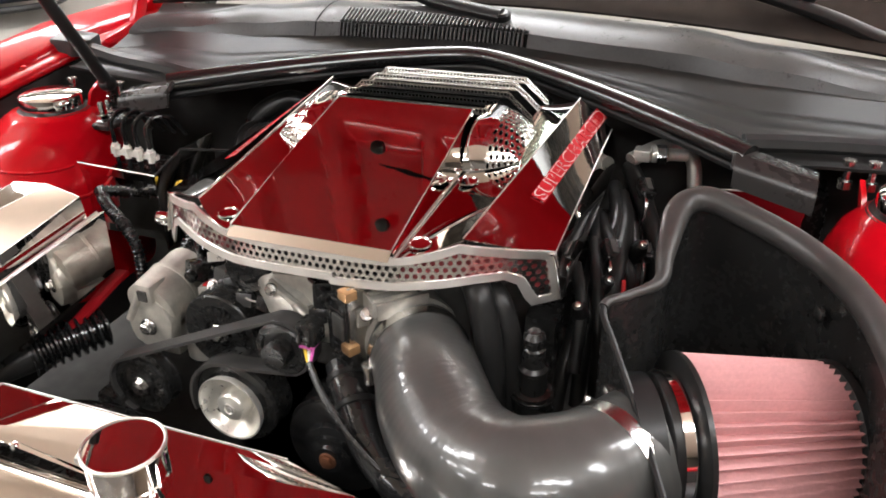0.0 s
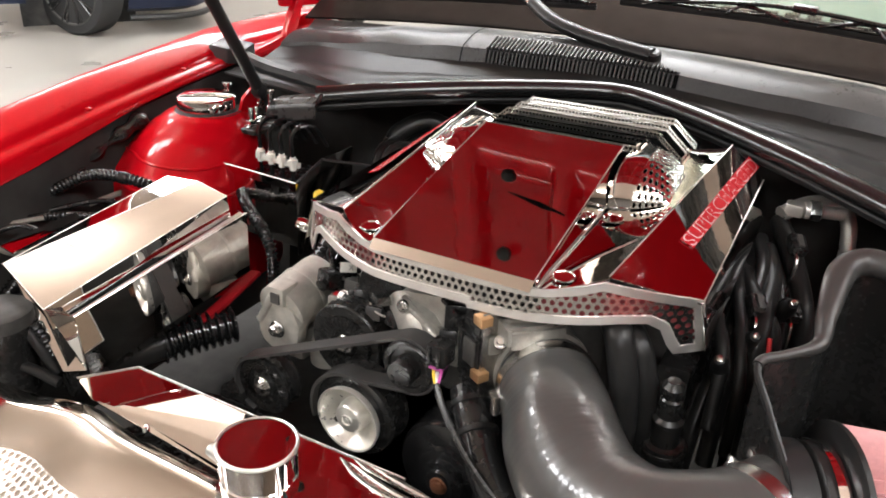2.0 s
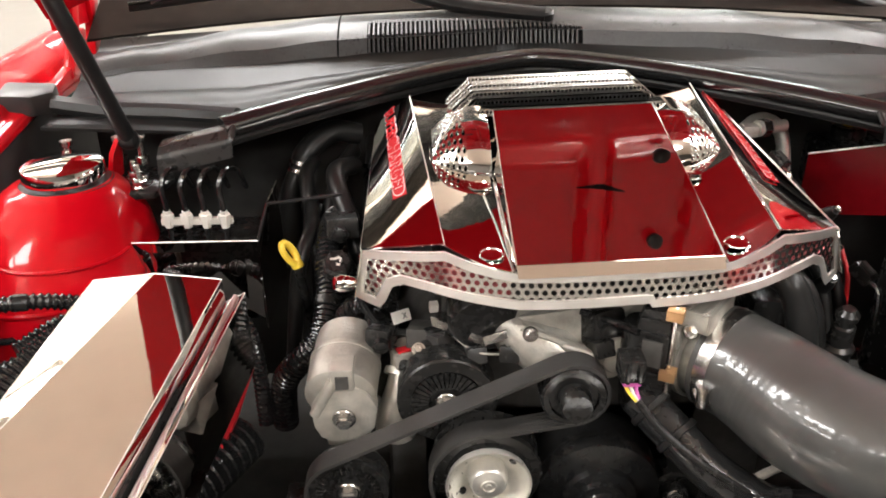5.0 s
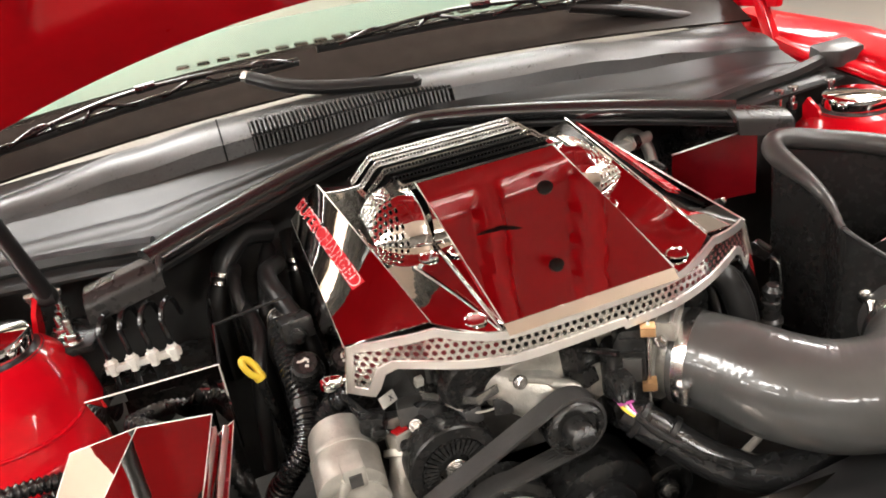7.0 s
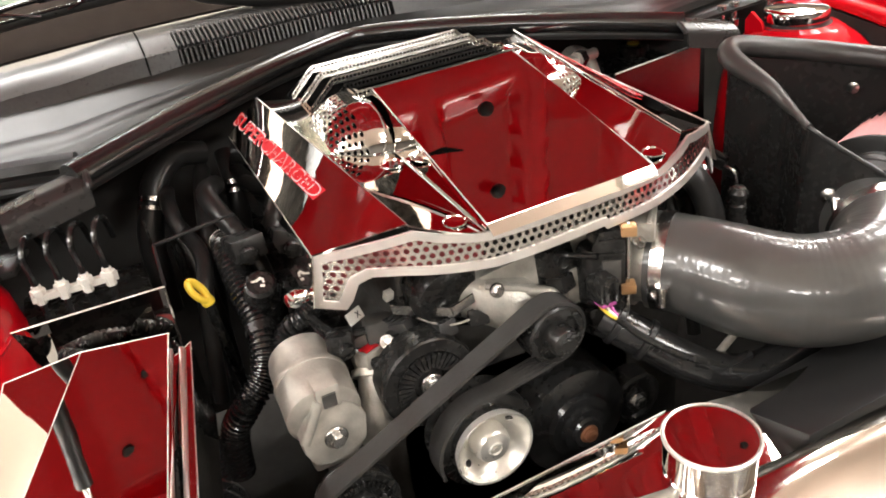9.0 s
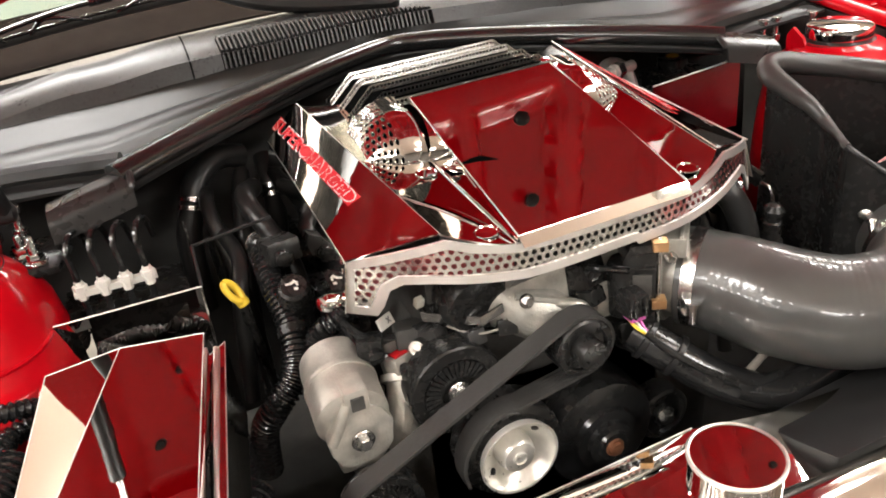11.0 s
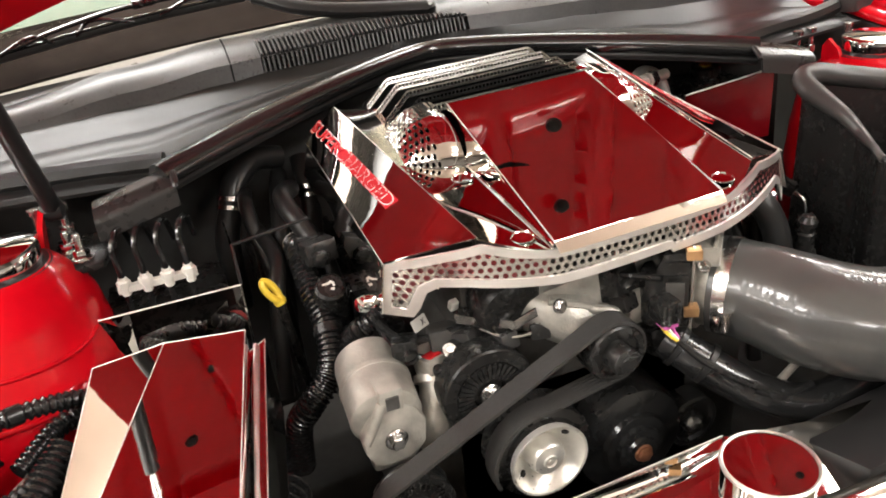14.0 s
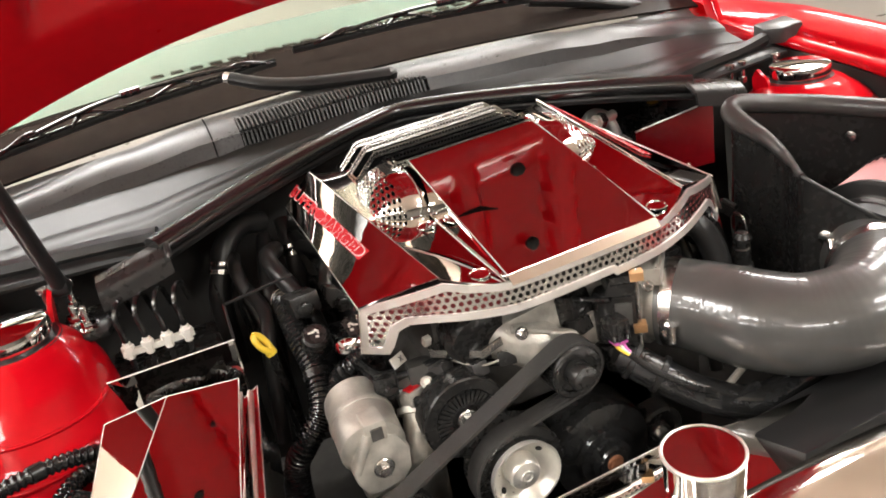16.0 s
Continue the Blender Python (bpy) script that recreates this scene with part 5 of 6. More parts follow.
part("body", box(0.455, 0.56, 0.415, 0.495, 0.76, 0.845), BLACK, rs, bevel=0.012)
part("cap", lathe([(0.027, 0.0), (0.027, 0.018), (0.024, 0.021), (0.0, 0.021)], (0.509, 0.460, 0.843), (0, 0, 1), 24), BLACK, rs)
part("cap_mark", lathe([(0.011, 0.0), (0.011, 0.0015), (0.0, 0.0016)], (0.509, 0.460, 0.8645), (0, 0, 1), 20), YELLOW, rs, "yellow cap mark")

# dipstick
dp = root("dipstick", -0.346, 0.150, 0.70, "flat yellow dipstick loop in a black tube", "dipstick")
part("tube", sweep(spline([(-0.325, 0.175, 0.64), (-0.338, 0.158, 0.75), (-0.343, 0.152, 0.795)], 6), 0.006, 10), BLACK, dp)
ring = [Vector((-0.351, 0.150, 0.8145)) + Vector((-0.50, 0.05, 0.86)) * (0.0150 * math.cos(a)) + Vector((0.52, 0.78, 0.30)) * (0.0068 * math.sin(a)) for a in (2 * math.pi * k / 28 for k in range(29))]
part("handle", sweep(ring, 0.0040, 10, 1.2), YELLOW, dp, "yellow plastic pull ring", smooth=60)
part("stopper", lathe([(0.0, -0.004), (0.0075, -0.004), (0.0082, 0.0), (0.0075, 0.004), (0.0, 0.0045)], (-0.343, 0.152, 0.797), (-0.3, 0.2, 0.9), 16), YELLOW, dp)

# looms and hoses
def loom(pts, r, label, pitch=0.0068):
    ob = root("corrugated_loom", *pts[-1], label, "wiring loom", "corrugated looms")
    part("sleeve", ribbed(pts, r, pitch, r * 0.24), GLOSSBLACK, ob, smooth=50)
    c = spline(pts, 10)
    i = len(c) // 2
    part("tape_band", sweep([c[i - 1], c[i], c[i + 1]], r * 1.16, 14), BLACK, ob, "black tape band")
    return ob


def hose(pts, r, label, material=RUBBER):
    return thing("hose", sweep(spline(pts, 10), r, 16), material, label, "hose", "engine bay hoses", smooth=70)


loom([(-0.296, 0.275, 0.770), (-0.298, 0.258, 0.812), (-0.302, 0.205, 0.824), (-0.303, 0.148, 0.802), (-0.300, 0.102, 0.770), (-0.312, 0.066, 0.736), (-0.342, 0.058, 0.706), (-0.360, 0.070, 0.670), (-0.366, 0.080, 0.600)], 0.0152, "glossy black corrugated wiring loom hanging beside the engine")
loom([(-0.225, 0.075, 0.800), (-0.255, 0.070, 0.785), (-0.275, 0.080, 0.768), (-0.290, 0.085, 0.74)], 0.012, "short corrugated loom under the engine cover")
loom([(-0.50, 0.13, 0.80), (-0.46, 0.10, 0.795), (-0.42, 0.085, 0.775), (-0.392, 0.075, 0.735), (-0.386, 0.06, 0.62)], 0.009, "corrugated loom behind the fuse box")
loom([(-0.62, -0.02, 0.79), (-0.585, 0.02, 0.80), (-0.56, 0.035, 0.795), (-0.53, 0.045, 0.78)], 0.010, "corrugated loom beside the strut tower")
loom([(-0.575, -0.02, 0.80), (-0.615, -0.08, 0.775), (-0.63, -0.15, 0.72), (-0.63, -0.22, 0.68)], 0.017, "thick corrugated loom beside the fuse box")
loom([(-0.60, -0.05, 0.79), (-0.65, -0.12, 0.76), (-0.66, -0.20, 0.70)], 0.012, "corrugated loom beside the wing")
hs = root("ribbed_hose", -0.44, -0.10, 0.62, "wide black hose with deep bright-edged ribs", "hose", "engine bay hoses")
part("plain_end", sweep(spline([(-0.50, -0.195, 0.640), (-0.465, -0.140, 0.650), (-0.440, -0.100, 0.655)], 8), 0.0225, 18), RUBBER, hs, smooth=70)
part("ribbed_end", ribbed([(-0.445, -0.108, 0.654), (-0.420, -0.062, 0.658), (-0.392, -0.010, 0.660)], 0.0245, 0.0115, 0.009, 20), GLOSSBLACK, hs, smooth=35)
ch = root("coolant_hose", 0.2, -0.16, 0.65, "glossy black rubber coolant hose with a ringed neck", "hose", "engine bay hoses")
part("run", sweep(spline([(0.040, -0.078, 0.752), (0.062, -0.104, 0.735), (0.110, -0.148, 0.700), (0.170, -0.170, 0.676), (0.25, -0.162, 0.670), (0.34, -0.13, 0.66)], 12), 0.0220, 20), GLOSSBLACK, ch, smooth=70)
for p in ((0.050, -0.090, 0.744), (0.072, -0.114, 0.728)):
    part("neck_ring", lathe([(0.0222, -0.004), (0.0245, -0.003), (0.0245, 0.003), (0.0222, 0.004)], p, (0.55, -0.62, -0.45), 24, False), RUBBER, ch)
hose([(0.180, -0.030, 0.872), (0.196, -0.050, 0.858), (0.212, -0.060, 0.80), (0.215, -0.055, 0.72)], 0.0155, "black rubber hose under the engine cover")
hose([(0.195, -0.020, 0.862), (0.215, -0.035, 0.845), (0.232, -0.042, 0.79), (0.235, -0.04, 0.70)], 0.014, "black rubber hose under the engine cover")
for k, (a, b, c) in enumerate((((0.27, 0.33, 0.85), (0.292, 0.22, 0.845), (0.292, 0.08, 0.79)), ((0.29, 0.36, 0.83), (0.310, 0.24, 0.815), (0.318, 0.10, 0.75)), ((0.26, 0.25, 0.84), (0.28, 0.15, 0.82), (0.27, 0.05, 0.70)), ((-0.28, 0.34, 0.86), (-0.30, 0.27, 0.87), (-0.27, 0.20, 0.80)), ((-0.34, 0.36, 0.86), (-0.345, 0.30, 0.85), (-0.33, 0.24, 0.74)))):
    hose([a, b, c, (c[0], c[1] - 0.03, c[2] - 0.12)], 0.010 + 0.003 * (k % 2), "black rubber hose beside the engine")
thing("red_cover", slab([(-0.402, 0.040, 0.722), (-0.384, 0.044, 0.722), (-0.396, -0.020, 0.692), (-0.412, -0.060, 0.668), (-0.428, -0.058, 0.668), (-0.414, -0.018, 0.692)], 0.008), RAILRED, "dark red frame rail cover", "cable cover", bevel=0.003)

# reservoir at the front corner
rv = root("washer_filler", -0.53, -0.27, 0.66, "dark filler neck with pale scuffed cap", "filler neck")
part("neck", lathe([(0.034, -0.10), (0.036, -0.03), (0.040, -0.01), (0.040, 0.0)], (-0.535, -0.275, 0.745), (0, 0, 1), 28), BLACK, rv)
part("cap", lathe([(0.040, 0.0), (0.041, 0.004), (0.040, 0.018), (0.034, 0.022), (0.0, 0.022)], (-0.535, -0.275, 0.745), (0, 0, 1), 28), DARKMETAL, rv)

# radiator cover and cap
rc = root("radiator_cover", -0.15, -0.25, 0.66, "mirror-polished radiator top cover", "radiator cover")
part("top_plate", slab([(-0.415, -0.262, 0.698), (-0.370, -0.206, 0.699), (-0.105, -0.200, 0.702), (0.030, -0.196, 0.703), (0.12, -0.215, 0.702), (0.28, -0.215, 0.692), (0.28, -0.300, 0.692), (-0.09, -0.295, 0.702), (-0.364, -0.280, 0.698)], 0.002, (0, 0, 1)), MIRROR, rc, smooth=0)
part("rear_edge", sweep([(-0.370, -0.205, 0.700), (-0.105, -0.199, 0.703), (0.030, -0.195, 0.704)], 0.0008, 8), BRUSHED, rc, "bright rear edge")
part("end_edge", sweep([(-0.415, -0.262, 0.699), (-0.370, -0.205, 0.700)], 0.0008, 8), BRUSHED, rc, "bright end edge")
part("knob", lathe([(0.004, -0.004), (0.0045, 0.0), (0.004, 0.004), (0.0, 0.005)], (-0.262, -0.287, 0.703), (0, 0, 1), 14), CHROME, rc, "small bright knob")
cp = root("reservoir_cap", -0.045, -0.332, 0.76, "round chrome filler cap with grooved side", "filler cap")
part("cap_side", lathe([(0.0350, -0.050), (0.0360, -0.048), (0.0360, -0.032), (0.0350, -0.031), (0.0350, -0.028), (0.0360, -0.027), (0.0362, -0.010), (0.0362, 0.0)], (-0.045, -0.332, 0.812), (0, 0, 1), 56), CHROME, cp, smooth=40)
part("cap_top", lathe([(0.0350, 0.0), (0.0350, 0.0018), (0.0, 0.0022)], (-0.045, -0.332, 0.812), (0, 0, 1), 56), MIRROR, cp)
part("cap_rim", lathe([(0.0352, -0.001), (0.0380, 0.0), (0.0382, 0.0022), (0.0365, 0.0034), (0.0350, 0.0026)], (-0.045, -0.332, 0.812), (0, 0, 1), 56, False), BRUSHED, cp, "bright rolled rim")
part("neck", lathe([(0.024, -0.06), (0.024, 0.0)], (-0.045, -0.332, 0.765), (0, 0, 1), 24), BLACK, cp)
part("spout", sweep([(-0.075, -0.330, 0.765), (-0.120, -0.320, 0.763)], 0.007, 12), CAST, cp)

# polished nose panel in front of the radiator
def nose(u, w):
    x = -0.62 + 1.24 * u
    edge = -0.320 + 0.03 * (x / 0.62) ** 2 - 0.09 * max(0.0, abs(x) - 0.36) + 0.013 * math.exp(-((abs(x) - 0.33) / 0.055) ** 2)
    return (x, edge - 0.30 * w, 0.737 - 0.06 * (x / 0.62) ** 2 - 0.085 * w - 0.012 * max(0.0, 1 - w * 14) ** 2)


np_ = root("nose_panel", 0, -0.45, 0.66, "mirror-polished steel nose panel with punched mesh field", "nose panel")
part("panel", sheet(nose, 40, 20, 0.003), NOSEMIRROR, np_, smooth=40)
edge = [Vector(nose(k / 40, 0)) for k in range(41)]
part("rolled_edge", sweep(edge, 0.0022, 10), BRUSHED, np_)
g = perforated(lambda u, w, d: Vector(nose((u + 0.62) / 1.24, w / 0.30)) + Vector((0, 0, 0.004 - d)), -0.52, 0.52, 0.085, 0.26, 0.0105, 0.0038)
part("punched_field", g, PERF, np_, "punched steel field", smooth=25)
# added sheet, coloured as the red reflection inside the punched holes
part("field_backing", sheet(lambda u, w: Vector(nose((0.10 + 1.04 * u) / 1.24, (0.085 + 0.175 * w) / 0.30)) + Vector((0, 0, 0.0018)), 30, 8), BACKING, np_, "added backing with the hood's red reflection as its colour, under the punched field")
thing("radiator_fan_shroud", box(-0.40, 0.40, -0.245, -0.19, 0.35, 0.600), BLACK, "black radiator fan shroud in front of the engine", "fan shroud", bevel=0.01)
sdu = root("side_duct", 0.38, -0.24, 0.66, "black plastic duct panel beside the radiator", "duct panel")
part("duct_top", slab([(0.10, -0.205, 0.690), (0.66, -0.175, 0.700), (0.66, -0.31, 0.735), (0.10, -0.31, 0.725)], 0.03, (0, 0, 1)), SATIN, sdu, bevel=0.006)
for x in (0.44, 0.58):
    part("push_clip", lathe([(0.008, 0.0), (0.008, 0.002), (0.004, 0.003), (0.0, 0.003)], (x, -0.225, 0.7005 + 0.018 * (x - 0.10) / 0.56), (0, -0.1, 1), 16), BLACK, sdu)


# castings, sensors and clips between the cover and the belt
mf = root("intake_casting", 0.0, -0.01, 0.74, "bare cast aluminium front casting with ribs", "engine casting")
part("snout", lathe([(0.030, -0.05), (0.034, -0.02), (0.034, 0.02), (0.028, 0.035)], (-0.058, -0.020, 0.785), (0.75, -0.5, -0.35), 28), CAST, mf, smooth=40)
part("web", slab([(-0.085, -0.028, 0.822), (-0.050, -0.034, 0.830), (0.060, -0.040, 0.850), (0.075, -0.045, 0.780), (0.020, -0.048, 0.752), (-0.040, -0.046, 0.748), (-0.070, -0.040, 0.770)], 0.030, (0, -1, 0.2)), CAST, mf, bevel=0.006)
part("boss", lathe([(0.012, 0.0), (0.014, 0.012), (0.012, 0.022)], (-0.032, -0.050, 0.760), (0, -1, 0.1), 16), CAST, mf)
part("rib", sweep(spline([(-0.080, -0.036, 0.815), (-0.030, -0.052, 0.800), (0.030, -0.056, 0.775)], 5), 0.005, 8), CAST, mf)
mo = root("idle_motor", -0.115, -0.01, 0.75, "dark round motor housing under the cover lip", "motor")
part("barrel", lathe([(0.036, -0.02), (0.040, -0.012), (0.040, 0.030), (0.034, 0.040), (0.0, 0.042)], (-0.118, 0.015, 0.815), (0, -1, -0.15), 32), BLACK, mo, smooth=40)
part("barrel_band", lathe([(0.0405, -0.002), (0.0415, -0.002), (0.0415, 0.005), (0.0405, 0.005)], (-0.118, 0.015, 0.815), (0, -1, -0.15), 32, False), DARKMETAL, mo)
thing("pipe_wire", sweep(spline([(-0.160, 0.000, 0.790), (-0.125, -0.030, 0.779), (-0.085, -0.038, 0.786), (-0.065, -0.034, 0.806)], 6), 0.0014, 6), TAPE, "thin grey wire loop", "wire")


def sensor(x, y, z, sx, sy, sz, turn, material, label, pin=None):
    se = root("sensor", x, y, z, label, "sensor", "small engine sensors")
    part("housing", box(-sx, sx, -sy, sy, -sz, sz).move(pose(x, y, z, -12, 0, turn)), material, se, bevel=min(sx, sy, sz) * 0.25)
    part("nose", lathe([(min(sx, sz) * 0.75, 0.0), (min(sx, sz) * 0.75, 0.008), (min(sx, sz) * 0.5, 0.010)], Vector((x, y, z)) + Vector((0, -sy, 0)), (0, -1, -0.2), 14), BLACK, se)
    if pin:
        part("marking", box(-sx * 0.6, sx * 0.6, -sy * 0.6, sy * 0.6, sz, sz + 0.002).move(pose(x, y, z, -12, 0, turn)), pin, se)
    return se


sensor(0.012, -0.030, 0.815, 0.030, 0.018, 0.020, 25, BLACK, "black pressure sensor in the casting")
sensor(-0.206, 0.004, 0.752, 0.014, 0.012, 0.009, 20, TAPE, "grey plug with reddish marking", REDPLASTIC)
sensor(-0.180, 0.022, 0.764, 0.022, 0.018, 0.018, -10, DARKMETAL, "dark pressure sensor above the pump")
sensor(-0.150, 0.015, 0.795, 0.016, 0.016, 0.012, 15, BLACK, "black wiring plug under the cover lip")
sensor(-0.232, 0.020, 0.772, 0.014, 0.016, 0.012, -20, BLACK, "black wiring plug beside the loom")
sensor(0.045, -0.065, 0.745, 0.020, 0.016, 0.016, 0, BLACK, "black plug below the motor housing")
for (x, y, z), mark, turn in (((-0.209, 0.028, 0.792), "X", 30), ((-0.074, -0.034, 0.808), "V", 5)):
    tg = root("wire_tag", x, y, z - 0.008, "small white wire tag with a black letter", "wire tag", "white wire tags")
    m = pose(x, y, z, 62, 0, turn)
    plate = part("tag_plate", box(-0.0115, 0.0115, -0.007, 0.007, -0.001, 0.001).move(m), WHITE, tg, bevel=0.0006)
    lettering(mark, m @ Matrix.Translation((0.004, 0, 0.001)), 0.006, 0.007, 0.0006, 0.0, BLACK, plate, "tag_letter")
thing("wire_tag", box(-0.005, 0.005, -0.004, 0.004, -0.006, 0.006).move(pose(-0.172, 0.014, 0.812, 20, 0, 10)), WHITE, "small white plastic clip on a wire", "wire clip", bevel=0.001)
el = root("coolant_elbow", -0.207, 0.0, 0.68, "bare aluminium coolant elbow beside the idler", "coolant elbow")
part("bend", sweep(spline([(-0.196, 0.035, 0.742), (-0.206, 0.004, 0.728), (-0.216, -0.012, 0.700), (-0.219, -0.010, 0.66)], 8), lambda i, d: 0.021 + 0.003 * math.cos(d * 60), 18), CAST, el, smooth=60)
part("collar", lathe([(0.025, -0.004), (0.025, 0.004)], (-0.206, 0.004, 0.728), (-0.3, -0.6, -0.7), 24), CAST, el)
for pts, r in (
    ([(-0.255, 0.05, 0.800), (-0.235, 0.030, 0.780), (-0.205, 0.020, 0.775), (-0.170, 0.010, 0.785), (-0.140, 0.015, 0.80)], 0.0045),
    ([(-0.250, 0.06, 0.785), (-0.240, 0.020, 0.765), (-0.215, 0.012, 0.757)], 0.0040),
    ([(-0.195, 0.000, 0.742), (-0.170, 0.000, 0.770), (-0.130, -0.005, 0.77), (-0.09, -0.02, 0.765)], 0.0045),
    ([(-0.02, -0.04, 0.835), (0.01, -0.055, 0.83), (0.03, -0.085, 0.835)], 0.0040),
    ([(0.10, -0.16, 0.715), (0.13, -0.172, 0.70), (0.17, -0.17, 0.70)], 0.006),
):
    thing("wire", sweep(spline(pts, 8), r, 8), GLOSSBLACK, "thin black taped wire between engine parts", "wire", "engine wires")
thing("wire_end", sweep([(0.142, -0.150, 0.700), (0.176, -0.140, 0.708)], 0.0046, 10), TAPE, "grey taped wire end below the intake tube", "wire")

# parts beside the cover, behind the looms
oc = root("oil_cap", -0.286, 0.117, 0.74, "black round oil filler cap with pale print", "oil cap")
part("neck", lathe([(0.020, -0.07), (0.022, -0.01), (0.018, 0.0)], (-0.286, 0.117, 0.812), (-0.05, -0.50, 0.85), 24), BLACK, oc)
part("lid", lathe([(0.018, 0.0), (0.0195, 0.003), (0.0185, 0.011), (0.015, 0.014), (0.0, 0.0145)], (-0.286, 0.117, 0.810), (-0.05, -0.50, 0.85), 14), BLACK, oc, smooth=20)
for k, (px, py, w, h) in enumerate(((-0.006, 0.003, 0.003, 0.0012), (0.000, 0.004, 0.0022, 0.0016), (0.005, 0.001, 0.0014, 0.003), (-0.004, -0.003, 0.0016, 0.0024), (0.001, -0.004, 0.0028, 0.0012))):
    part("print_bar", box(px - w, px + w, py - h, py + h, 0.0, 0.0006).move(axis_frame((-0.2867, 0.1096, 0.8226), (-0.05, -0.50, 0.85)) @ pose(0, 0, 0, 0, 0, 25 * k)), WHITE, oc)
thing("chrome_acorn_nut", lathe([(0.008, -0.008), (0.0095, 0.0), (0.0095, 0.008), (0.007, 0.014), (0.0, 0.016)], (-0.267, 0.012, 0.846), (-0.8, -0.5, 0.3), 20), CHROME, "chrome acorn nut beside the cover", "nut")
for pts, r in (
    ([(-0.276, 0.42, 0.880), (-0.315, 0.405, 0.890), (-0.350, 0.375, 0.872), (-0.362, 0.36, 0.845), (-0.378, 0.345, 0.80), (-0.38, 0.34, 0.70)], 0.017),
    ([(-0.250, 0.40, 0.88), (-0.252, 0.365, 0.845), (-0.256, 0.345, 0.80), (-0.27, 0.33, 0.70)], 0.014),
    ([(-0.285, 0.40, 0.86), (-0.300, 0.33, 0.85), (-0.315, 0.27, 0.80), (-0.33, 0.24, 0.70)], 0.012),
    ([(-0.34, 0.30, 0.83), (-0.33, 0.22, 0.82), (-0.345, 0.17, 0.78), (-0.36, 0.15, 0.66)], 0.010),
):
    hose(pts, r, "black rubber hose behind the wiring loom")
for p, d in (((-0.361, 0.361, 0.848), (-0.35, -0.4, -0.85)), ((-0.252, 0.362, 0.842), (-0.05, -0.4, -0.9))):
    hc = root("hose_clamp", *p, "silver spring clamp on a black hose", "hose clamp", "silver hose clamps")
    for k in (-0.006, 0.006):
        part("clamp_ring", lathe([(0.0185, -0.003), (0.0195, -0.003), (0.0195, 0.003), (0.0185, 0.003)], Vector(p) + Vector(d).normalized() * k, d, 24, False), STEEL, hc)
sensor(-0.285, 0.175, 0.840, 0.020, 0.022, 0.014, 10, BLACK, "black plug beside the cover")
sensor(-0.320, 0.30, 0.790, 0.035, 0.020, 0.030, 10, BLACK, "black housing near the firewall")
thing("loom_clip", lathe([(0.0165, -0.006), (0.0175, -0.006), (0.0175, 0.006), (0.0165, 0.006)], (-0.2985, 0.250, 0.816), (-0.1, -0.8, 0.5), 20, False), CAST, "grey band around the loom", "clip")

# far side of the bay: pipes, plugs and wires
ac = root("pipe_manifold", 0.32, 0.34, 0.87, "bare aluminium pipe fitting near the firewall", "pipe fitting")
part("block", box(0.288, 0.312, 0.345, 0.368, 0.885, 0.903), FACE, ac, bevel=0.004)
part("union", lathe([(0.012, 0.0), (0.012, 0.02), (0.009, 0.024), (0.009, 0.05)], (0.312, 0.358, 0.895), (1, 0.3, 0.0), 18), FACE, ac)
part("union_nut", lathe([(0.014, 0.0), (0.014, 0.014)], (0.318, 0.360, 0.895), (1, 0.3, 0.0), 6), STEEL, ac)
for pts, r in (
    ([(0.285, 0.30, 0.850), (0.305, 0.22, 0.845), (0.312, 0.12, 0.825), (0.312, 0.08, 0.75)], 0.011),
    ([(0.270, 0.24, 0.840), (0.295, 0.17, 0.840), (0.325, 0.14, 0.815), (0.335, 0.12, 0.74)], 0.009),
    ([(0.285, 0.36, 0.87), (0.320, 0.28, 0.85), (0.350, 0.22, 0.80), (0.352, 0.20, 0.70)], 0.013),
    ([(0.265, 0.10, 0.84), (0.285, 0.06, 0.81), (0.290, 0.02, 0.74)], 0.008),
    ([(0.275, 0.16, 0.845), (0.295, 0.09, 0.83), (0.31, 0.05, 0.78), (0.312, 0.04, 0.70)], 0.007),
):
    hose(pts, r, "black rubber hose between engine and air box", TROUGH)
for p, d in (((0.300, 0.10, 0.815), (0.3, -0.5, 0.6)), ((0.330, 0.17, 0.835), (0.2, -0.6, 0.6)), ((0.285, 0.055, 0.800), (0.0, -0.6, 0.7))):
    se = root("spark_lead", *p, "black spark lead boot with pale tip", "spark lead", "spark lead boots")
    part("boot", lathe([(0.010, -0.035), (0.011, 0.0), (0.009, 0.02), (0.006, 0.03)], p, d, 14), RUBBER, se)
    part("tip", lathe([(0.0035, 0.0), (0.004, 0.005), (0.0, 0.006)], Vector(p) + Vector(d).normalized() * 0.03, d, 12), STEEL, se)
thing("red_wire", sweep(spline([(0.325, 0.10, 0.83), (0.330, 0.08, 0.80), (0.325, 0.06, 0.76)], 6), 0.0028, 8), REDPLASTIC, "thin red wire beside the air box", "wire")
thing("grey_pipe_stub", lathe([(0.012, -0.03), (0.012, 0.02), (0.010, 0.024), (0.0, 0.024)], (0.296, 0.10, 0.745), (-0.75, -0.3, -0.1), 18), CAST, "short dull aluminium pipe stub", "pipe")
bs = root("pressure_sensor", 0.252, -0.02, 0.70, "black tall sensor with stepped body", "sensor")
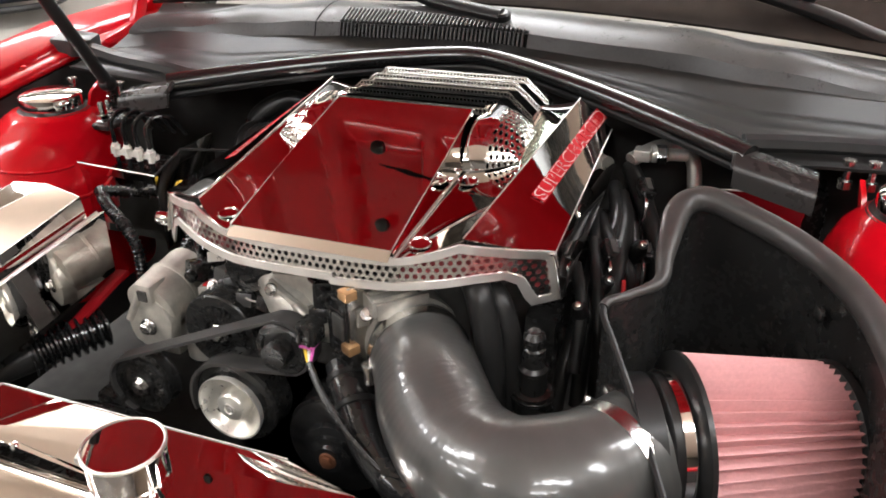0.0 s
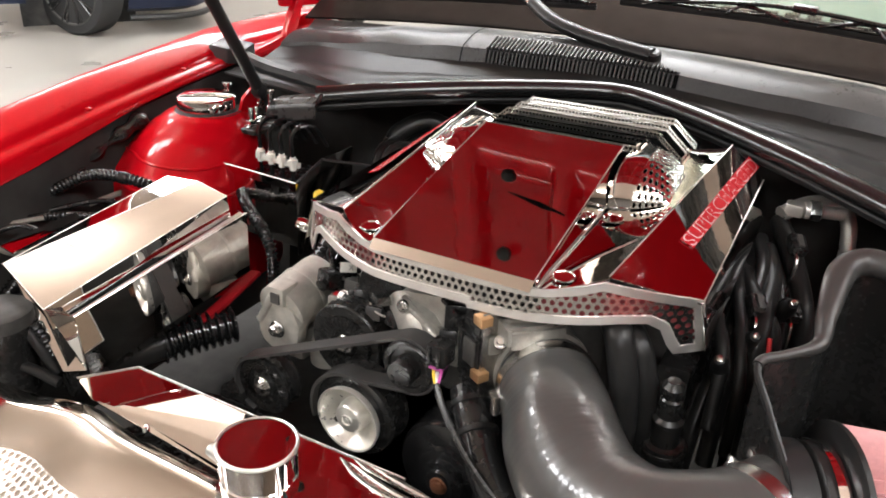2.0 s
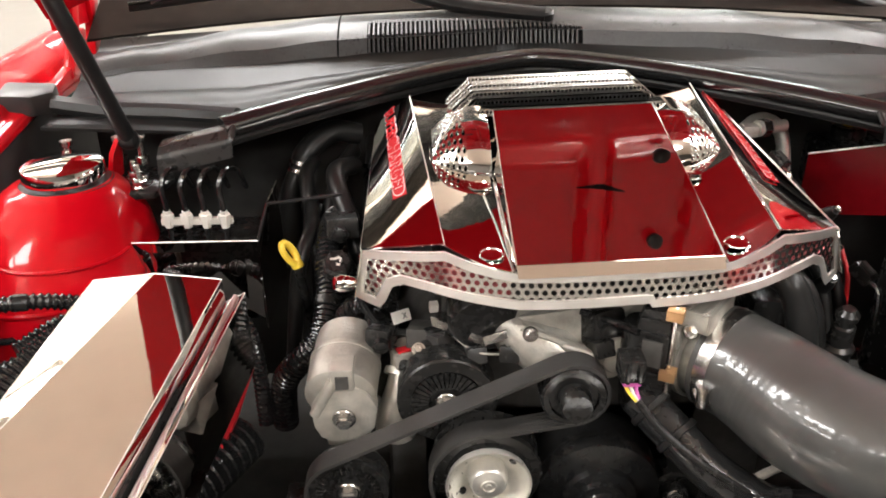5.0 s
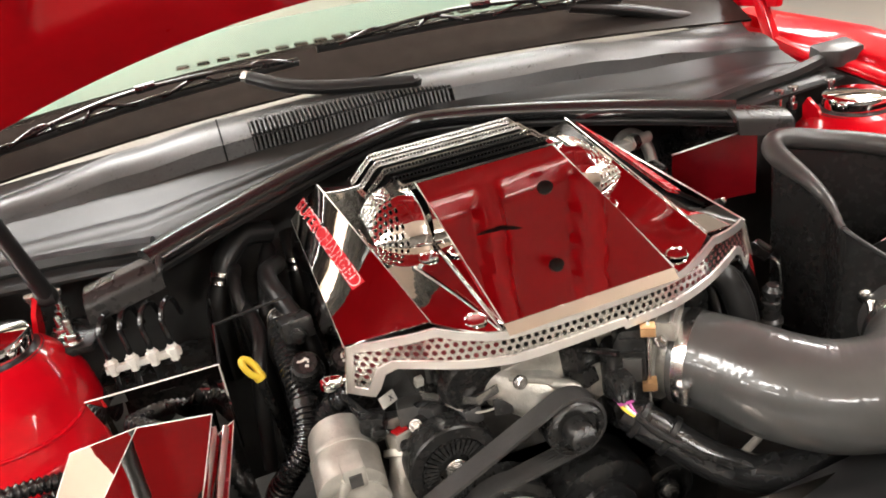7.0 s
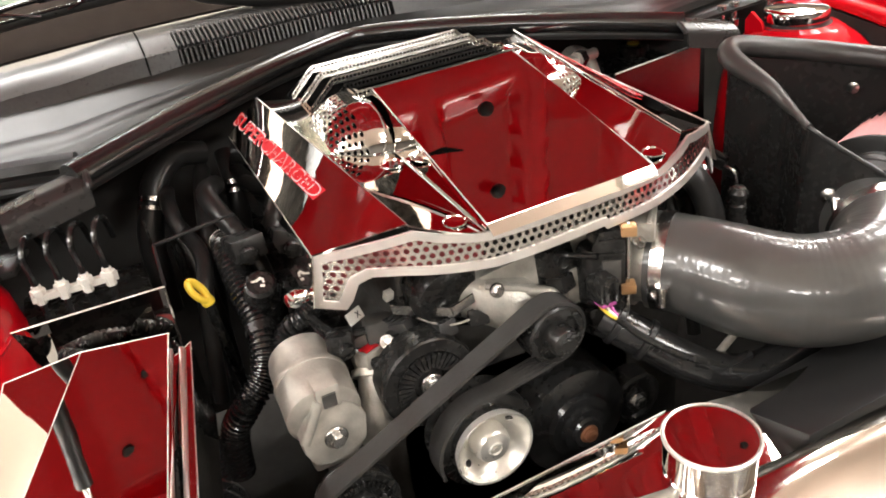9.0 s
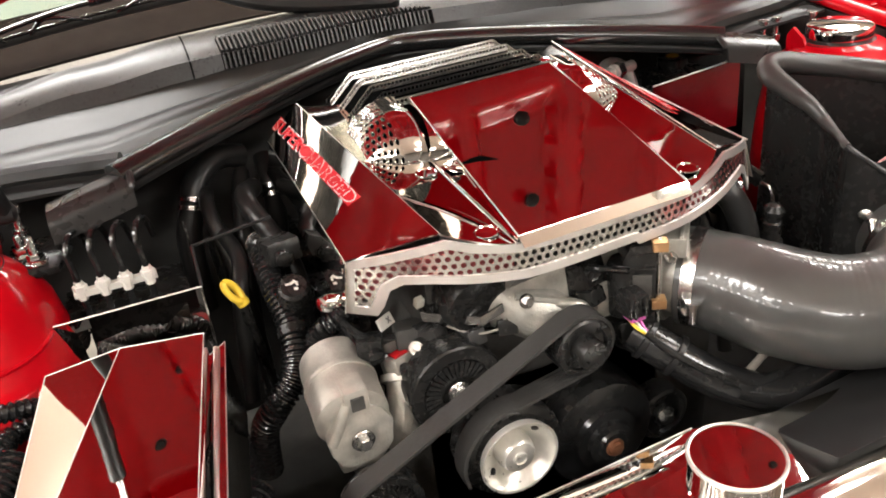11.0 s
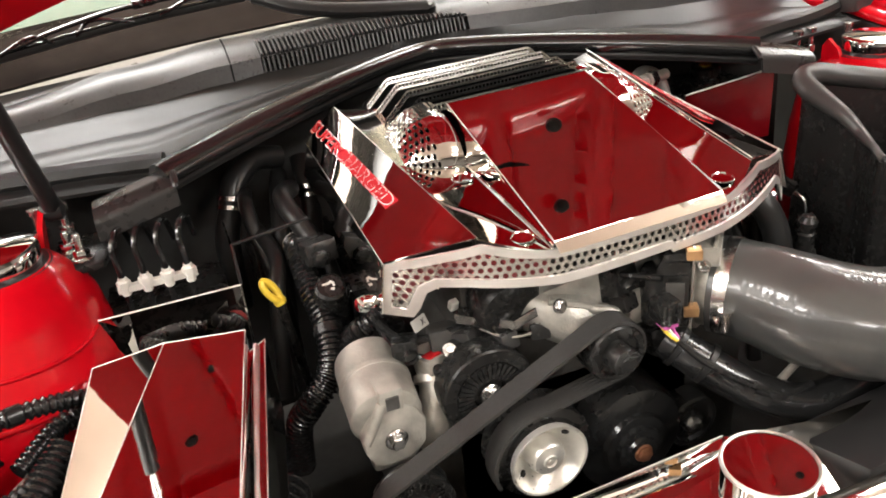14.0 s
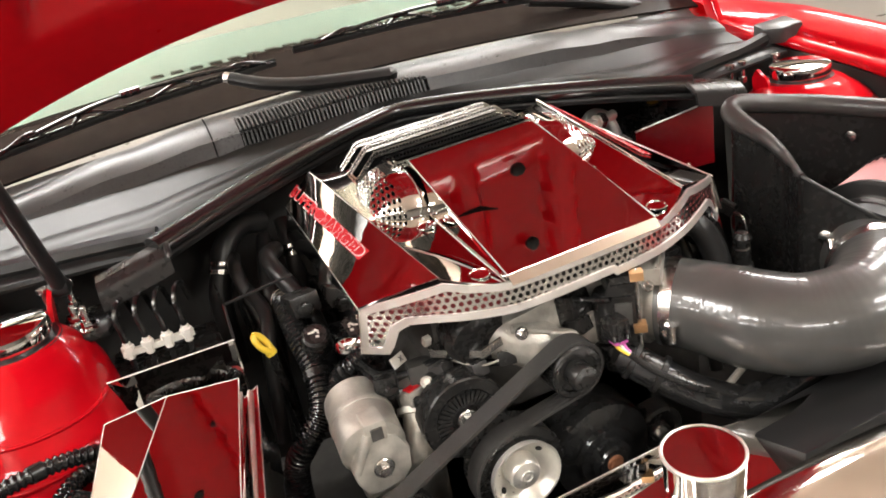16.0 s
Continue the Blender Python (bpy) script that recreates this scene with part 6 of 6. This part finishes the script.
part("body", lathe([(0.024, -0.08), (0.024, -0.045), (0.0215, -0.043), (0.0215, -0.038), (0.016, -0.036), (0.015, -0.010), (0.017, -0.008), (0.017, -0.004), (0.013, 0.0), (0.012, 0.022), (0.0095, 0.024), (0.0095, 0.032), (0.012, 0.033), (0.012, 0.038), (0.007, 0.044), (0.0, 0.045)], (0.258, -0.048, 0.792), (0, -0.1, 1), 24), BLACK, bs, smooth=30)
part("ring", lathe([(0.0245, 0.0), (0.0255, 0.002), (0.0245, 0.004)], (0.258, -0.0435, 0.747), (0, -0.1, 1), 24, False), STEEL, bs)

rnd = random.Random(11)
for k in range(3):
    x, y = 0.285 + 0.075 * rnd.random(), 0.06 + 0.27 * rnd.random()
    top = 0.815 + 0.035 * rnd.random()
    pts = [(0.272, y + 0.05, top - 0.02), (x - 0.012, y + 0.02, top), (x, y, top - 0.015), (x + 0.012, y - 0.03, top - 0.07), (x + 0.012, y - 0.04, 0.64)]
    thing("wire", sweep(spline(pts, 7), 0.0035 + 0.0035 * rnd.random(), 8), RUBBER, "thin glossy black lead beside the air box", "wire", "engine wires", smooth=70)
for x, y, z in ((0.318, 0.285, 0.872), (0.335, 0.185, 0.828), (0.300, 0.145, 0.842), (0.345, 0.075, 0.806)):
    cn = root("connector", x, y, z - 0.02, "small black wiring connector with a pale lead", "connector", "black connectors")
    part("shell", box(-0.010, 0.010, -0.014, 0.014, -0.008, 0.008).move(pose(x, y, z, 25, 10, 30)), BLACK, cn, bevel=0.0025)
    part("latch", box(-0.004, 0.004, -0.010, 0.010, 0.008, 0.0115).move(pose(x, y, z, 25, 10, 30)), DARKMETAL, cn, bevel=0.001)
    part("lead", sweep(spline([(x, y - 0.012, z - 0.004), (x + 0.006, y - 0.030, z - 0.012), (x + 0.004, y - 0.040, z - 0.06)], 5), 0.0028, 6), STEEL, cn, "pale lead")

# bolts, brackets and plugs between the lip and the belt
for x, y, z, a in ((-0.072, -0.048, 0.812, (0, -1, 0.3)), (-0.030, -0.054, 0.776, (0, -1, 0.2)), (0.034, -0.060, 0.828, (0, -1, 0.4)), (0.052, -0.062, 0.772, (0, -1, 0.1)), (-0.190, -0.010, 0.772, (0, -0.7, 0.7)), (-0.222, -0.022, 0.690, (0, -1, 0.1))):
    thing("engine_bolt", hexbolt((x, y, z), a, 0.0055, 0.006, 0.0085), STEEL, "zinc hex bolt in the front casting", "bolt", "front casting bolts")
bk = root("wiring_bracket", -0.10, -0.03, 0.79, "bent grey steel wiring bracket under the lip", "bracket")
part("strap", slab([(-0.175, 0.004, 0.806), (-0.120, -0.030, 0.800), (-0.118, -0.031, 0.789), (-0.173, 0.003, 0.795)], 0.002), STEEL, bk)
part("fold", slab([(-0.120, -0.030, 0.800), (-0.096, -0.036, 0.812), (-0.094, -0.036, 0.801), (-0.118, -0.031, 0.789)], 0.002), STEEL, bk)
for x, y, z, m_, t_ in ((-0.128, -0.022, 0.772, GREYTRIM, 10), (-0.090, -0.030, 0.778, BLACK, -15), (0.000, -0.058, 0.800, BLACK, 20), (-0.165, 0.000, 0.776, GREYTRIM, 35)):
    pg = root("connector", x, y, z - 0.01, "small square wiring plug with ribs", "connector", "black connectors")
    part("shell", box(-0.011, 0.011, -0.012, 0.012, -0.009, 0.009).move(pose(x, y, z, -20, 0, t_)), m_, pg, bevel=0.002)
    for j in (-0.006, 0.0, 0.006):
        part("rib", box(j - 0.001, j + 0.001, -0.0125, -0.006, 0.009, 0.0108).move(pose(x, y, z, -20, 0, t_)), m_, pg)
part("pipe_nipple", sweep(spline([(-0.050, -0.040, 0.800), (-0.020, -0.060, 0.797), (0.000, -0.066, 0.785)], 5), 0.0065, 12), CAST, mf, smooth=60)
part("casting_step", lathe([(0.022, 0.0), (0.024, 0.006), (0.020, 0.012), (0.012, 0.014)], (0.020, -0.050, 0.790), (0.1, -1, 0.1), 24), CAST, mf, smooth=40)

# strut foot clamp with stacked bright nuts
sfc = root("strut_clamp", -0.545, 0.225, 0.86, "black strut foot clamp with bright nuts", "clamp")
part("plate", slab([(-0.575, 0.185, 0.884), (-0.520, 0.190, 0.884), (-0.505, 0.235, 0.888), (-0.520, 0.270, 0.890), (-0.570, 0.270, 0.890)], 0.008, (0, 0, 1)), BLACK, sfc, bevel=0.002)
for x, y, h in ((-0.541, 0.206, 0.030), (-0.556, 0.236, 0.024)):
    nt_ = part("stud", lathe([(0.0045, 0.0), (0.0045, h), (0.0035, h + 0.002), (0.0, h + 0.002)], (x, y, 0.886), (0, 0, 1), 12), STEEL, sfc, "bright threaded stud")
    part("nut", lathe([(0.0085, 0.002), (0.0090, 0.004), (0.0090, 0.010), (0.0080, 0.012)], (x, y, 0.886), (0, 0, 1), 6), CHROME, nt_)
    part("washer", lathe([(0.0120, 0.0), (0.0120, 0.002), (0.0085, 0.0025)], (x, y, 0.886), (0, 0, 1), 20), STEEL, nt_)
rnd = random.Random(23)
for k in range(5):
    y = -0.18 + 0.07 * k
    pts = [(-0.715, y - 0.10, 0.770 + 0.03 * rnd.random()), (-0.675, y - 0.04, 0.785 + 0.02 * rnd.random()), (-0.640, y, 0.775), (-0.600, y + 0.05, 0.770), (-0.575, y + 0.08, 0.72)]
    thing("wire", sweep(spline(pts, 7), 0.0035 + 0.002 * rnd.random(), 8), GLOSSBLACK if k % 2 else TAPE, "thin taped wire across the inner wing" if k % 2 else "grey taped wire across the inner wing", "wire", "engine wires", smooth=70)

# wiring beside the strut tower
thing("foil_wrap", sweep(spline([(-0.722, 0.135, 0.885), (-0.715, 0.085, 0.872), (-0.724, 0.040, 0.852), (-0.730, 0.0, 0.83), (-0.732, -0.05, 0.79)], 8), lambda i, d: 0.013 + 0.004 * math.sin(d * 130) + 0.003 * math.sin(d * 57), 10, 0.8), GLOSSBLACK, "crumpled glossy black wrapped harness by the wing", "wiring harness", smooth=30)
for pts, r in (
    ([(-0.72, -0.06, 0.81), (-0.67, -0.025, 0.838), (-0.61, -0.005, 0.842), (-0.56, 0.02, 0.825), (-0.53, 0.05, 0.79)], 0.0085),
    ([(-0.74, -0.12, 0.775), (-0.68, -0.09, 0.790), (-0.62, -0.06, 0.795), (-0.57, -0.03, 0.80)], 0.0065),
    ([(-0.70, -0.16, 0.76), (-0.66, -0.10, 0.775), (-0.60, -0.05, 0.785)], 0.0055),
):
    loom(pts, r, "thin corrugated loom beside the strut tower")
thing("polished_bracket", slab([(-0.640, -0.200, 0.795), (-0.636, -0.078, 0.802), (-0.612, -0.088, 0.802), (-0.600, -0.205, 0.795)], 0.002), MIRROR, "small polished steel bracket beside the fuse box", "bracket")
for pts in ([(-0.56, -0.30, 0.70), (-0.50, -0.275, 0.69), (-0.455, -0.262, 0.675)], [(-0.505, -0.262, 0.74), (-0.485, -0.258, 0.71), (-0.470, -0.252, 0.68)]):
    hose(pts, 0.007, "thin black hose beside the radiator cover")
loom([(-0.500, -0.255, 0.745), (-0.490, -0.250, 0.725), (-0.480, -0.248, 0.700)], 0.0075, "short corrugated sleeve by the filler neck")
thing("low_bracket", box(-0.345, -0.300, -0.10, -0.04, 0.575, 0.615), BLACK, "black plastic housing below the pump", "housing", bevel=0.006)
thing("lower_hose_elbow", sweep(spline([(-0.40, -0.16, 0.60), (-0.33, -0.13, 0.60), (-0.28, -0.10, 0.57)], 6), 0.022, 14), BLACK, "black lower hose elbow", "hose")


# blue car parked behind, its nose turned towards the far wall
CAR = Matrix(((0.47, -0.883, 0, -5.10), (0.883, 0.47, 0, 3.25), (0, 0, 1, 0), (0, 0, 0, 1)))


def car_wheel(x):
    c = CAR @ Vector((x, 0, 0))
    w = root("car_wheel", c.x, c.y, 0.0, "dark alloy wheel with low profile tyre", "car wheel", "parked car wheels")
    out = Vector((0.16, -0.98, 0)).normalized() if x == 0 else CAR.to_3x3() @ Vector((0, -1, 0))
    hub = CAR @ Vector((x, 0.12, 0.338))
    part("tyre", lathe([(0.255, -0.12), (0.320, -0.115), (0.338, -0.09), (0.338, 0.09), (0.320, 0.115), (0.262, 0.12), (0.255, 0.105)], hub, out, 48), TYRE, w, smooth=40)
    part("rim", lathe([(0.262, 0.115), (0.258, 0.122), (0.248, 0.120), (0.235, 0.05), (0.06, 0.03), (0.055, 0.09), (0.0, 0.095)], hub, out, 40, False), DARKMETAL, w, smooth=40)
    part("brake_disc", lathe([(0.17, 0.045), (0.17, 0.055), (0.06, 0.056)], hub, out, 32, False), STEEL, w, "grey brake disc")
    m = axis_frame(hub, out)
    for k in range(10):
        a = 2 * math.pi * k / 10
        for da in (-0.09, 0.09):
            g = sweep([m @ Vector((0.045 * math.cos(a), 0.045 * math.sin(a), 0.098)), m @ Vector((0.15 * math.cos(a + da * 0.6), 0.15 * math.sin(a + da * 0.6), 0.108)), m @ Vector((0.252 * math.cos(a + da), 0.252 * math.sin(a + da), 0.118))], 0.009, 6)
            part("spoke", g, GLOSSBLACK, w)
    for k in range(5):
        a = 2 * math.pi * k / 5
        part("wheel_nut", lathe([(0.010, 0.0), (0.010, 0.012), (0.0, 0.014)], m @ Vector((0.035 * math.cos(a), 0.035 * math.sin(a), 0.094)), out, 6), STEEL, w)
    return w


def plan_path(u):
    """The car's outline in plan from the front wheel arch round the nose."""
    pts = spline([(0.31, -0.06, 0), (0.60, -0.075, 0), (0.80, -0.02, 0), (0.98, 0.16, 0), (1.08, 0.45, 0), (1.12, 0.85, 0), (1.08, 1.30, 0), (0.80, 1.70, 0)], 6)
    k = u * (len(pts) - 1)
    i = min(int(k), len(pts) - 2)
    return pts[i].lerp(pts[i + 1], k - i)


NOSE = [(0.06, 0.17), (0.0, 0.20), (-0.005, 0.34), (0.02, 0.42), (0.0, 0.52), (0.03, 0.62), (0.12, 0.70), (0.30, 0.75), (0.55, 0.78)]


def fascia(u, w):
    k = w * (len(NOSE) - 1)
    i = min(int(k), len(NOSE) - 2)
    q = k - i
    inn, z = NOSE[i][0] * (1 - q) + NOSE[i + 1][0] * q, NOSE[i][1] * (1 - q) + NOSE[i + 1][1] * q
    p = plan_path(u)
    d = (Vector((0.2, 0.85, 0)) - p)
    d.z = 0
    p = p + d.normalized() * inn
    return CAR @ Vector((p.x, p.y, z))


bc = root("blue_car", -5.9, 4.3, 0.0, "dark blue parked sports car with black front lip", "car")
part("front_bumper", sheet(fascia, 48, 32, 0.01), BLUE, bc, smooth=45)
lip = [CAR @ (plan_path(k / 40) + Vector((0.0, -0.02, 0.135))) for k in range(34)]
part("front_lip", sweep(lip, 0.028, 10, 0.9), SATIN, bc, "black front lip")
for k in range(2):
    part("bumper_crease", sweep([Vector(fascia(j / 40, 0.36 + 0.14 * k)) + CAR.to_3x3() @ Vector((0.0, -0.004, 0)) for j in range(1, 30)], 0.006, 6), BLUE, bc)
arch = [(0.40 * math.cos(math.pi * k / 16), 0.40 * math.sin(math.pi * k / 16)) for k in range(17)]
poly = [(x, -0.05, 0.345 + z) for x, z in arch] + [(-0.40, -0.05, 0.27), (-3.5, -0.02, 0.29), (-3.7, 0.1, 0.55), (-3.5, 0.0, 0.85), (0.40, -0.04, 0.80)]
part("side_panel", slab([CAR @ Vector(p) for p in poly], 0.03, CAR.to_3x3() @ Vector((0, -1, 0))), BLUE, bc, smooth=0)
part("wheel_well", slab([CAR @ Vector((x, 0.26, z)) for x, z in ((-0.42, 0.05), (0.42, 0.05), (0.42, 0.80), (-0.42, 0.80))], 0.02, CAR.to_3x3() @ Vector((0, -1, 0))), BAY, bc)
part("hood_top", slab([CAR @ Vector(p) for p in ((0.75, 0.30, 0.775), (0.75, 1.40, 0.775), (-0.6, 1.60, 0.95), (-0.6, 0.05, 0.93))], 0.02), BLUE, bc)
part("cabin", slab([CAR @ Vector(p) for p in ((-0.7, 0.20, 0.94), (-1.5, 0.30, 1.32), (-2.6, 0.30, 1.30), (-3.4, 0.15, 0.90), (-3.4, 1.5, 0.90), (-2.6, 1.4, 1.30), (-1.5, 1.4, 1.32), (-0.7, 1.5, 0.94))], 0.25, (0, 0, 1)), GLOSSBLACK, bc, "dark glazed cabin", smooth=0)
part("side_marker", box(0.0, 0.13, -0.082, -0.072, 0.56, 0.605).move(CAR @ Matrix.Translation((0.46, 0.0, 0))), YELLOW, bc, "amber side marker", bevel=0.003)
car_wheel(0.0)
car_wheel(-2.75)
